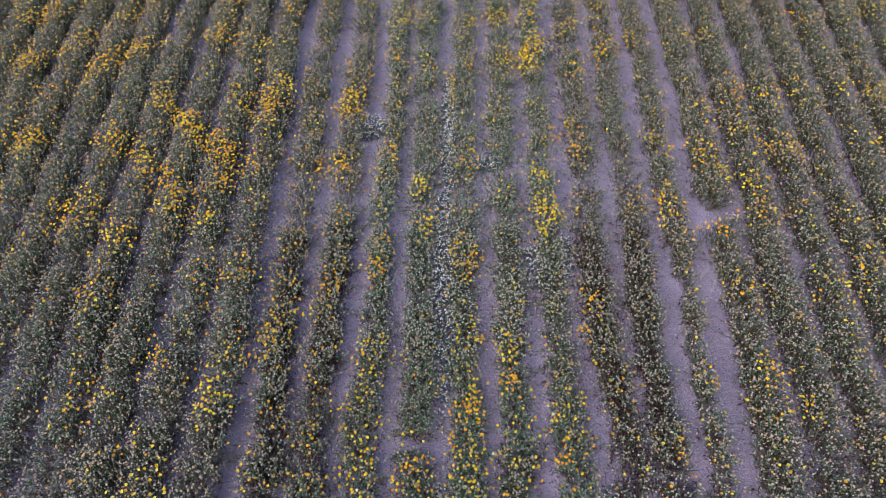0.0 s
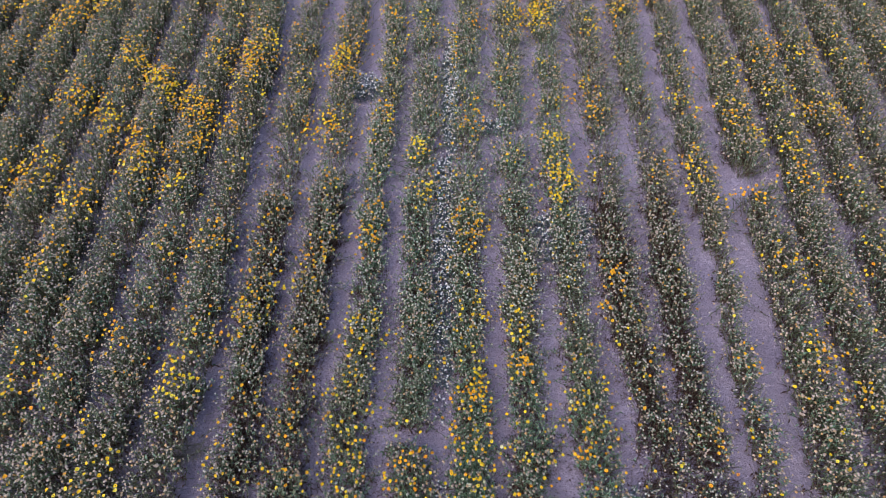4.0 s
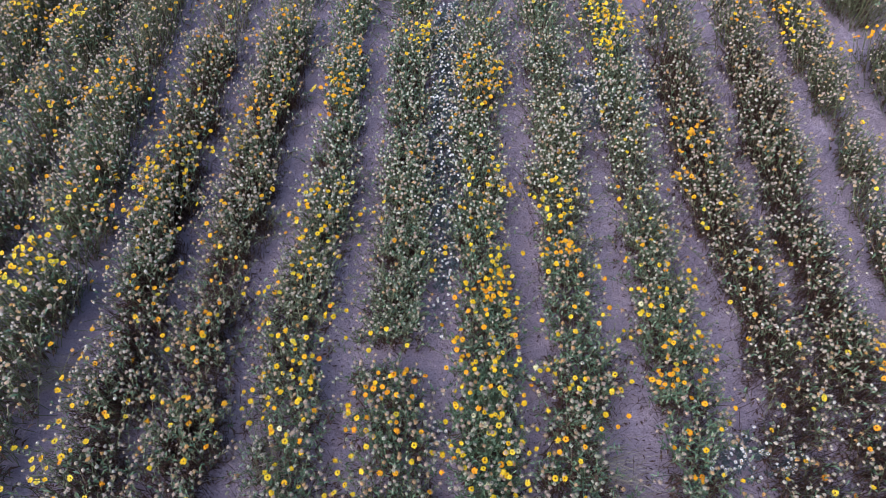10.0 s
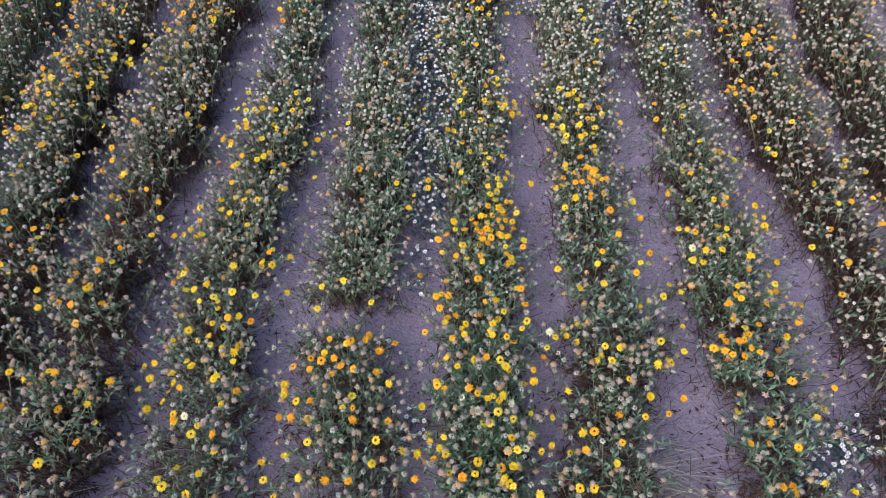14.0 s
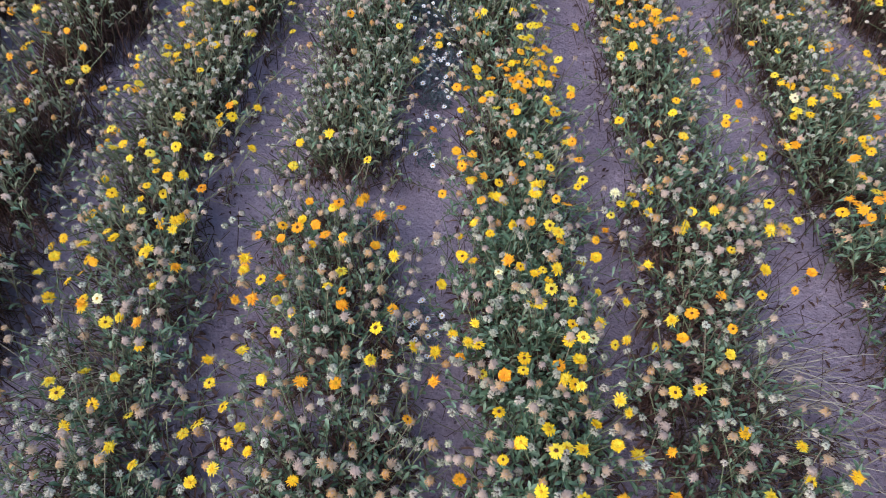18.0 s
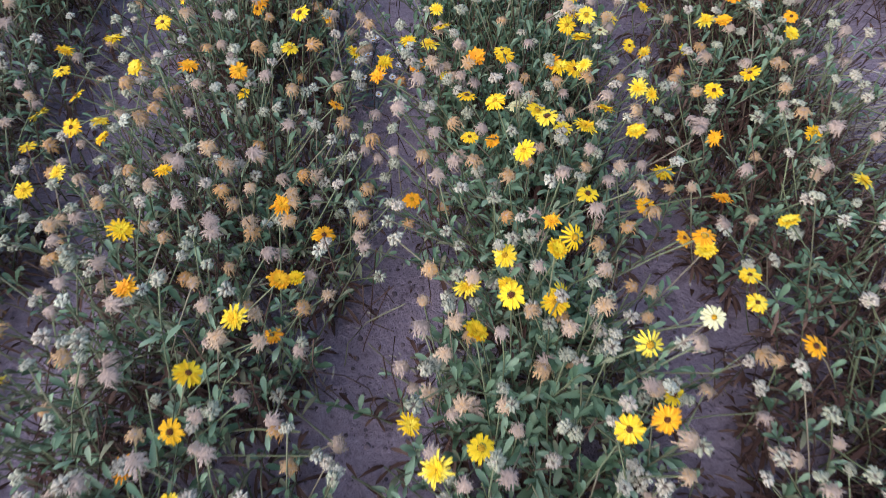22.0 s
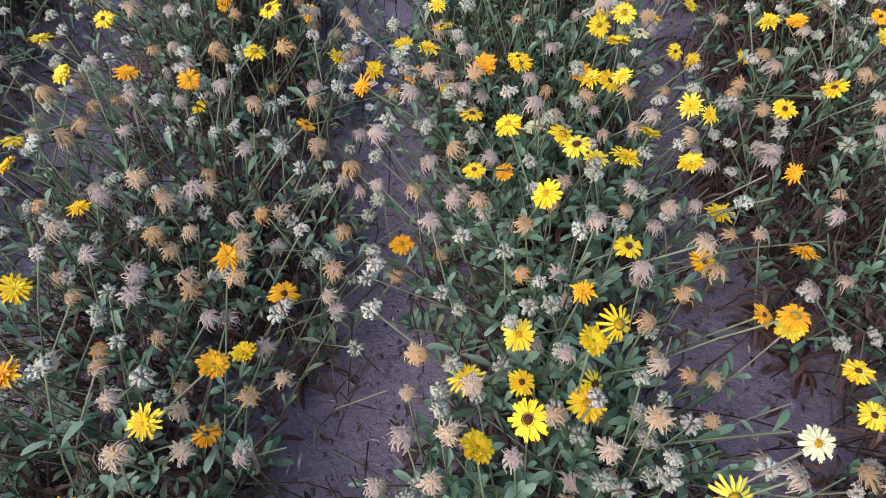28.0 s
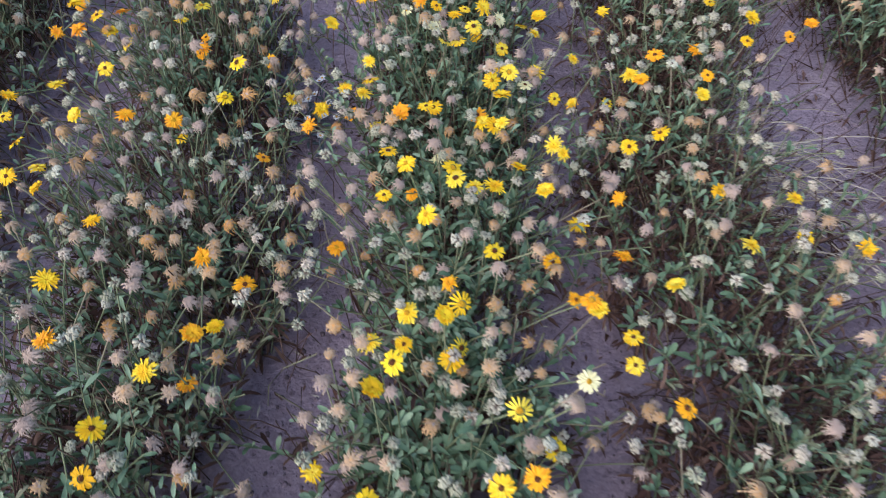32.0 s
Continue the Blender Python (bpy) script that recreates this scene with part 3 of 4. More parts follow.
# ---- the field's plan ----
ROW_BLOOM = {-2: 1.7, -1: 0.65, 0: 1.3, 1: 1.25, 2: 1.25, 3: 0.55, 4: 0.5, 5: 1.2, 6: 1.0, 7: 0.7}
SPENT = {-1: 0.4}
NEAR_SHIFT = {-2: 0.1, -1: 0.095, 1: -0.085}
NEAR_WIDTH = {-2: 0.06, -1: 0.04, 0: -0.06, 1: 0.05}
FAR_SHIFT = {-3: 0.05, -2: 0.1, 2: -0.04}
FAR_WIDTH = {-4: 0.06, -3: 0.05, -2: -0.02, -1: 0.05, 0: 0.06, 1: 0.05, 2: 0.02, 3: 0.05, 4: 0.03}


def row_x(k, y):
    """The line of row k: the rows fan out a little with the distance."""
    return 0.135 + 0.675 * k + y * (0.025 + 0.0055 * k) + 0.03 * np.sin(1.3 * y + 1.7 * k) + (-0.06 if k <= -5 else 0.05 if k >= 6 else (0.03 + 0.045 * max(k, -2)) * np.clip((3.0 - y) / 1.5, 0, 1) if abs(k) <= 3 else 0.0) + NEAR_SHIFT.get(k, 0.0) * np.clip((1.4 - y) / 0.65, 0, 1) + FAR_SHIFT.get(k, 0.0) * np.clip((y - 5.2) / 1.5, 0, 1)


ROWS = range(-16, 16)
Y0, Y1 = -0.7, 13.3
NEAR_Y = {-2: 1.15, -1: 1.6, 0: 1.6, 1: 1.45, 2: 0.9}


def ground_height(x, y):
    k = (x - 0.135 - 0.025 * y) / (0.675 + 0.0055 * y)
    swell = 0.012 * np.sin(2.1 * x + 0.7 * y) * np.sin(1.7 * y - 0.4 * x) + 0.006 * np.sin(9.3 * x + 2 * np.sin(3 * y)) * np.sin(8.1 * y + 1.4 * x)
    return 0.02 * np.cos(2 * np.pi * k) + swell - 0.01


def build_ground():
    xs, ys = np.arange(-12, 12.01, 0.08), np.arange(-2.5, 14.51, 0.08)
    gx, gy = np.meshgrid(xs, ys)
    r = np.random.default_rng(3)
    z = ground_height(gx, gy) + r.normal(0, 0.0025, gx.shape)
    fade = np.clip(np.minimum.reduce([gx + 12, 12 - gx, gy + 2.5, 14.5 - gy]) / 0.5, 0, 1)
    v = np.stack([gx, gy, z * fade], -1).reshape(-1, 3)
    ny, nx = gx.shape
    i, j = np.meshgrid(np.arange(ny - 1), np.arange(nx - 1), indexing="ij")
    a = (i * nx + j).ravel()
    quads = np.stack([a, a + 1, a + nx + 1, a + nx], 1)
    n = len(v)
    outer = np.array([(-900, -900, 0), (900, -900, 0), (900, 900, 0), (-900, 900, 0)], float)
    c = [0, nx - 1, ny * nx - 1, (ny - 1) * nx]
    skirts = []
    rim = [list(range(nx)), [q * nx + nx - 1 for q in range(ny)], list(range(ny * nx - 1, (ny - 1) * nx - 1, -1)), [q * nx for q in range(ny - 1, -1, -1)]]
    tris = []
    for s, line in enumerate(rim):
        p, q = n + s, n + (s + 1) % 4
        half = len(line) // 2
        for m in range(len(line) - 1):
            tris.append((line[m + 1], line[m], p if m < half else q))
        tris.append((line[half], p, q))
    me = mesh_from("ground", [(np.concatenate([v, outer]), [quads, np.array(tris)], SOIL)])
    me.polygons.foreach_set("use_smooth", np.ones(len(me.polygons), bool))
    tagged(new("ground", me), "dry mauve-brown field soil with low ridges under the rows", "ground", kind="structure")


build_ground()


def bare(x, y):
    out = np.zeros(np.shape(x), bool)
    for bx, by, rx, ry in BARE:
        out |= ((x - bx) / rx) ** 2 + ((y - by) / ry) ** 2 < 1
    return out


def vigour(k, y):
    """How thickly a row grows at y."""
    if k == 5:
        return np.where(y < 4.6, 0.42 + 0.3 * np.sin(3.1 * y) ** 2, 0.75)
    v = 0.72 + 0.28 * np.sin(2.3 * y + 2.1 * k) * np.sin(0.9 * y + 1.3 * k * k) + 0.15 * np.sin(7 * y + 3.7 * k)
    return np.clip(v + (0.25 if k <= -5 or k >= 6 else 0.0), np.where((y < 1.5) & (abs(k) <= 1), 0.8, 0.3), 1.2)


def row_height(k):
    return 0.52 if k <= -5 else 0.47 if k >= 6 else 0.42 if k <= -3 else 0.36 if k >= 4 else 0.335


def row_width(k, y):
    """Half the width of a row's canopy; the rows sprawl more at the near end."""
    if k == 5:
        return np.where(y < 4.6, 0.16, 0.25)
    return 0.31 + 0 * y if k <= -5 else 0.3 + 0 * y if k >= 6 else (0.255 if k in (3, 4) else 0.225) + (0.06 if k < 3 else 0.02) * np.clip((3.0 - y) / 1.6, 0, 1) + NEAR_WIDTH.get(k, 0.0) * np.clip((1.2 - y) / 0.6, 0, 1) + FAR_WIDTH.get(k, 0.0) * np.clip((y - 2.4) / 2.6, 0, 1)


HERO = BLOOMS_CENTRE + BLOOMS_FRONT + BLOOMS_NEAR + BLOOMS_MIDDLE_ROW + BLOOMS_MIDDLE_ROW_FAR + BLOOMS_SECOND_ROW + BLOOMS_THIRD_ROW + BLOOMS_OUTER_ROW


def clumped(x, y):
    """Where the blooms stand thick, in clumps a stride across."""
    return 0.3 + 3.4 * np.clip(np.sin(1.9 * x + 2.3 * np.sin(0.9 * y)) * np.sin(2.3 * y + 1.9 * np.sin(1.3 * x)), 0, 1) ** 2


def plan_row(k):
    """Stems of one row: plant number, base, tip, kind of head."""
    r = np.random.default_rng(100 + k)
    y, plants = max(Y0, (abs(row_x(k, 5.0)) - 6.4) / 0.4), []
    while y < Y1:
        y += r.uniform(0.13, 0.2)
        plants.append((row_x(k, y) + r.normal(0, 0.025), y, vigour(k, y)))
    plants = np.array(plants)
    plants = plants[~bare(plants[:, 0], plants[:, 1])]
    per = np.maximum(4, (DENSITY * plants[:, 2] * r.uniform(0.6, 1.3, len(plants)) * np.where((plants[:, 1] > 5.0) | (np.abs(plants[:, 0]) > 3.0), FAR_SHARE, np.where(plants[:, 1] < 1.6, 0.84 if k == 1 else 0.88 if k == -1 else 0.75, 1.12))).astype(int))
    who = np.repeat(np.arange(len(plants)), per)
    n = len(who)
    front = plants[who, 1] < 1.6
    side = r.uniform(-1, 1, n) * np.where(r.random(n) < (0.1 if abs(k) > 3 else np.where(front, 0.12, 0.24)), r.uniform(1.3, 2.1, n), 1.0)
    base = np.stack([plants[who, 0] + row_width(k, plants[who, 1]) * np.where(front, 0.72, 0.5) * side + r.normal(0, 0.03, n), plants[who, 1] + r.normal(0, 0.06, n)], 1)
    h = row_height(k) * (0.7 + 0.3 * plants[who, 2]) * r.uniform(0.72, 1.12, n)
    off = np.stack([row_width(k, plants[who, 1]) * side + r.normal(0, 0.05, n), r.normal(0, 0.1, n)], 1)
    spread = np.linalg.norm(off, axis=1)
    h *= 1 - np.where(front, 0.3, 0.55) * np.clip(spread - 0.16, 0, 0.35) / 0.35
    tip = np.stack([plants[who, 0] + off[:, 0], plants[who, 1] + off[:, 1], h], 1)
    clear = ~(bare(tip[:, 0], tip[:, 1]) | bare(base[:, 0], base[:, 1]))
    who, base, tip, front, n = who[clear], base[clear], tip[clear], front[clear], int(clear.sum())
    u = r.random(n)
    warm = 0.5 + 0.5 * np.sin(1.1 * plants[who, 1] + 2.7 * k) * np.sin(2.9 * plants[who, 1] + k)
    thin = np.where((plants[who, 1] > 5.0) | (np.abs(plants[who, 0]) > 3.0), np.where(plants[who, 1] > 4.5, 1.2, 0.6) if k <= -3 else 0.8, np.where(front, 1.1, 1.05)) * np.where(front, 1.0, SPENT.get(k, 1.0))
    thin = thin * np.where((plants[who, 1] > 3.0) | (abs(k) > 3), clumped(tip[:, 0], tip[:, 1]), 1.0)
    thin = thin * (1 + (1.5 if abs(k) <= 4 else 0.5) * np.clip((tip[:, 1] - 4.6) / 1.8, 0, 1))
    thin = thin * (np.where((tip[:, 1] > 0.5) & (tip[:, 1] < 2.7), 1.7, 1.0) if k == 0 else 1.0)
    p_yellow, p_orange, p_wither = (0.03 + 0.075 * warm ** 1.5) * ROW_BLOOM.get(k, 1.2) * thin * (0.65 if k <= -3 else 1.0), (0.008 + 0.016 * (1 - warm)) * thin * (3.2 if k <= -3 else 1.3), np.where((plants[who, 1] > 3.2) | (np.abs(plants[who, 0]) > 2.2), 0.3, np.where(front, 0.42, 0.27))
    kind = np.where(u < p_yellow, "y", np.where(u < p_yellow + p_orange, "o", np.where(u < p_yellow + p_orange + p_wither, "w", "s")))
    kind = np.where((kind == "s") & (tip[:, 1] < 1.6) & (r.random(n) < 0.04), "w", kind)
    near = (tip[:, 1] < 1.5) & (np.abs(tip[:, 0]) < 1.5)
    kind = np.where(near & np.isin(kind, ("y", "o")) & (r.random(n) < 0.2), "s", kind)
    extra = []
    for px, py, pr, pn, pk in PATCHES_A + PATCHES_B + PATCHES_C:
        if round((px - row_x(0, py)) / (0.675 + 0.0055 * py)) == k:
            for _ in range(pn):
                extra.append((px + r.normal(0, pr * 0.55), py + r.normal(0, pr * 0.7), row_height(k) * r.uniform(0.9, 1.15), pk))
    for hx, hy, hk in HERO:
        if int(np.round((hx - row_x(0, hy)) / (0.675 + 0.0055 * hy))) == k:
            extra.append((hx, hy, 0.31 + r.uniform(-0.01, 0.02), hk))
    for hx, hy, hz, hk in TALL_BY_THE_PATH + TALL_IN_THE_ROW:
        if int(np.round((hx - row_x(0, hy)) / (0.675 + 0.0055 * hy))) == k:
            extra.append((hx, hy, hz - float(ground_height(hx, hy)), hk))
    if extra:
        e = np.array([x[:3] for x in extra])
        near_plant = np.argmin((plants[None, :, 0] - e[:, None, 0]) ** 2 * 0.5 + (plants[None, :, 1] - e[:, None, 1]) ** 2, axis=1)
        who = np.concatenate([who, near_plant])
        pull = plants[near_plant, :2] + r.normal(0, 0.03, (len(e), 2))
        away = e[:, :2] - pull
        far = np.linalg.norm(away, axis=1, keepdims=True)
        pull = np.where(far > 0.2, e[:, :2] - away / far * 0.2, pull)
        base = np.concatenate([base, pull])
        tip = np.concatenate([tip, e])
        kind = np.concatenate([kind, [x[3] for x in extra]])
    base = np.concatenate([base, ground_height(base[:, 0], base[:, 1])[:, None]], 1)
    tip[:, 2] = np.maximum(tip[:, 2], 0.08) + base[:, 2]
    return plants, who, base, tip, kind, r


def stem_lines(base, tip, r, stations):
    n = len(base)
    s = np.linspace(0, 1, stations)[None, :, None]
    lean = (tip - base) * np.array([1, 1, 0])
    line = base[:, None] + (tip - base)[:, None] * s
    line = line - lean[:, None] * (s * (1 - s)) * 0.7 + r.normal(0, 0.018, (n, 1, 3)) * np.sin(s * np.pi)
    return line


def head_normals(base, tip, r, spread=0.28):
    lean = (tip - base) * np.array([0.9, 0.9, 0])
    return np.array([0, -0.12, 1.0]) + lean + r.normal(0, spread, (len(tip), 3)) * np.array([1, 1, 0])


HEAD_SIZE = {"y": 0.0405, "o": 0.0405, "c": 0.0405, "v": 0.046, "w": 0.041, "s": 0.0265}


def head_sizes(kind, r):
    return np.array([HEAD_SIZE[q] for q in kind]) * r.uniform(0.76, 1.12, len(kind))


def leaves_on(line, r, per, size, low=0.1, high=0.85, lift=(0.25, 1.1)):
    """Bases, ways, lengths and heights of leaves set round the stems."""
    n, s, _ = line.shape
    which = np.repeat(np.arange(n), per)
    at = r.uniform(low, high, len(which)) * (s - 1)
    i = np.minimum(at.astype(int), s - 2)
    f = (at - i)[:, None]
    base = line[which, i] * (1 - f) + line[which, i + 1] * f
    a = r.uniform(0, 2 * np.pi, len(which))
    way = np.stack([np.cos(a), np.sin(a), r.uniform(*lift, len(which))], 1)
    rel = at / (s - 1)
    return base, way, size * r.uniform(0.6, 1.25, len(which)) * (1.15 - 0.5 * rel), rel


def build_growth(owner, at, base, tip, kind, r, level, tan, single=False):
    """Stems, leaves and heads under one thing; level 0 is the finest. Open blooms are parts of their own where single is set."""
    stations, many, grow, sets = ((4, 12, 1.0, (MID_BLOOM, MID_EYE, MID_TUFT, MID_SEED)), (3, 8, 1.05, (FAR_BLOOM, FAR_EYE, FAR_TUFT, FAR_SEED)),
                                  (2, 3, 1.5, (SMALL_BLOOM, SMALL_EYE, SMALL_TUFT, SMALL_SEED)))[level]
    n = len(base)
    base, tip = base - at, tip - at
    normal, spin = head_normals(base, tip, r), r.uniform(0, 6.28, n)
    size = head_sizes(kind, r) * np.where(np.isin(kind, ("y", "o", "c")), 1.0, 0.8 if level == 2 else 1.0)
    line = stem_lines(base, tip, r, stations)
    part("stemwork", mesh_from("stemwork", [(*tubes(line, np.full((n, stations), 0.0022 * grow), 3), STEM)]), owner, kind="stuff")
    b, w, l, rel = leaves_on(line, r, many, 0.07 * grow, 0.04, 0.95, (0.5, 2.2))
    dry = rel + r.normal(0, 0.15, len(rel)) < tan * 0.85
    lush = np.sin(1.3 * (b[:, 0] + at[0])) * np.sin(1.1 * (b[:, 1] + at[1]) + 0.7 * (b[:, 0] + at[0]))
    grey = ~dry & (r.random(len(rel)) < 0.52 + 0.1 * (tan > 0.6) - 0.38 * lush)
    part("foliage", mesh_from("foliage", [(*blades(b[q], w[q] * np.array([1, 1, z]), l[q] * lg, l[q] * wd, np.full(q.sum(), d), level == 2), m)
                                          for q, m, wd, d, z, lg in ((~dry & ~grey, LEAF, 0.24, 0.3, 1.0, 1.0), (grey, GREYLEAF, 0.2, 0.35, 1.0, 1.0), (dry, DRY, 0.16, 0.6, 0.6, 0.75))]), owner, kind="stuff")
    if level < 2:
        each = 5 if tan > 0.5 else 3
        dead = each * n
        foot = np.repeat(base, each, axis=0) + np.concatenate([r.normal(0, 0.05, (dead, 2)), np.zeros((dead, 1))], 1)
        top = foot + np.stack([r.normal(0, 0.05, dead), r.normal(0, 0.05, dead), r.uniform(0.05, 0.27 if tan > 0.5 else 0.19, dead)], 1)
        part("dry_growth", mesh_from("dry_growth", [(*tubes(np.stack([foot, top], 1), np.full((dead, 2), 0.002), 3), DRY)]), owner, None, "brittle red-brown stalks", "stuff")
    for name, kinds, templates, mat, eye in (("yellow_bloom_cluster", "y", sets[0], YELLOW, sets[1]), ("orange_bloom_cluster", "o", sets[0], ORANGE, sets[1]), ("cream_bloom_cluster", "c", sets[0], CREAM, sets[1]),
                                             ("withered_head_cluster", "wv", sets[2], WITHER, None), ("seed_head_cluster", "s", sets[3], SEED_TAN if tan > 0.6 else SEED, None)):
        pick = np.where(np.isin(kind, list(kinds)))[0]
        if single and eye is not None:
            for i in pick:
                pool = MID_MESH[kinds]
                part("flower_head", pool[int(r.integers(len(pool)))], owner, frame_on(tip[i], normal[i], size[i], spin[i]), HEAD_LABEL[kinds])
            continue
        pieces = []
        for q, t in enumerate(templates):
            s = pick[q::len(templates)]
            if len(s):
                pieces.append((*stamp(t, tip[s], normal[s], size[s], spin[s]), mat))
        if eye is not None and len(pick):
            dark = r.random(len(pick)) < 0.6
            for s, m in ((pick[dark], EYE), (pick[~dark], EYE_GOLD)):
                if len(s):
                    pieces.append((*stamp(eye, tip[s], normal[s], size[s], spin[s]), m))
        if pieces:
            part(name, mesh_from(name, pieces), owner, label=HEADS_LABEL[name], kind="stuff")


def frame_on(where, normal, size, spin):
    z = Vector(normal).normalized()
    return Matrix.Translation(where) @ z.to_track_quat("Z", "Y").to_matrix().to_4x4() @ Matrix.Rotation(spin, 4, "Z") @ Matrix.Scale(size, 4)


def plant_words(kind):
    blooms = int(np.isin(kind, ("y", "o", "c")).sum())
    return "leafy pot marigold with many open blooms above grey-green leaves" if blooms > 4 else \
        "pot marigold with a few blooms among dry seed heads" if blooms else "pot marigold gone to seed, dry curled grey heads"


def far_row(k):
    """A row further off: single plants while they can be told apart, the far reach joined by kind."""
    plants, who, base, tip, kind, r = plan_row(k)
    tan = 0.74 if k >= 3 else 0.62 if k <= -3 else 0.36
    level = np.where((plants[:, 1] < 2.8) & (np.abs(plants[:, 0]) < 2.1), 0, np.where((plants[:, 1] < 5.2) & (np.abs(plants[:, 0]) < 3.2), 1, 2))
    level = np.where(plants[:, 1] < NEAR_Y.get(k, -9), -1, level)
    for p in np.where((level == 0) | (level == 1))[0]:
        own = who == p
        if own.sum() == 0:
            continue
        plant = tagged(new("marigold_plant"), plant_words(kind[own]), "marigold", "pot marigolds in the rows")
        plant.location = (plants[p, 0], plants[p, 1], float(ground_height(plants[p, 0], plants[p, 1])))
        build_growth(plant, np.array(plant.location), base[own], tip[own], kind[own], r, int(level[p]), tan, level[p] == 0)
    rest = level[who] == 2
    row = tagged(new("marigold_row"), ROW_LABEL[k in NEAR_Y], "flower row", "rows of pot marigolds", "stuff")
    row.location = (row_x(k, 5.0), 5.0, 0)
    build_growth(row, np.array(row.location), base[rest], tip[rest], kind[rest], r, 2, tan)


MID_MESH = {q: [mesh_from("flower_head", [(*t, m), (*MID_EYE, e)]) for t, e in zip(MID_BLOOM, (EYE, EYE_GOLD, EYE, EYE_GOLD))] for q, m in (("y", YELLOW), ("o", ORANGE), ("c", CREAM))}
HEAD_LABEL = {"y": "open yellow bloom", "o": "open orange bloom", "c": "open cream-white bloom", "v": "fading yellow bloom", "w": "withered tan head", "s": "dry curled seed head"}
ROW_LABEL = ("dense row of tall pot marigolds, green with yellow and orange", "row of bushy pot marigolds, mostly gone to seed")
HEADS_LABEL = {"yellow_bloom_cluster": "open yellow blooms", "orange_bloom_cluster": "open orange blooms", "cream_bloom_cluster": "open cream blooms",
               "withered_head_cluster": "withered tan and orange heads", "seed_head_cluster": "dry grey seed heads"}
for k in ROWS:
    far_row(k)


# ---- plants near the camera, each a thing with its own parts ----
BLOOM_MESH = {q: [mesh_from("flower_head", [(*t, m), (*CALYX, LEAF)]) for t in (BLOOM if q != "v" else RAYS)]
              for q, m in (("y", YELLOW), ("o", ORANGE), ("c", CREAM), ("v", YELLOW))}
DISC_MESH = [mesh_from("disc", [(*DISC, m)]) for m in (EYE, EYE_GOLD, EYE)]
RAG_MESH = [mesh_from("withered_head", [(*t, WITHER), (*CALYX, LEAF), (*dome(0.25, 0.17, 0.02, 9, 3, 0.3, 4), WITHER)]) for t in RAGS]
CURL_MESH = [mesh_from("seed_head", [(*t, SEED), (*(dome(0.27, 0.24, 0.0, 9, 3, 0.2, 2) if h else dome(0.33, 0.26, 0.0, 9, 3, 0.16, 2)), PITH if h else SEED), (*CALYX, LEAF)]) for t, h in zip(CURLS, (1, 0, 1, 0, 1))]
LEAF_MESH = [mesh_from("leaf", [(*blades(np.zeros((1, 3)), np.array([[1.0, 0, 0.35 + 0.15 * q]]), np.ones(1), np.full(1, 0.16 + 0.03 * q), np.array([0.2 + 0.18 * q]), fine=True), LEAF)]) for q in range(4)]


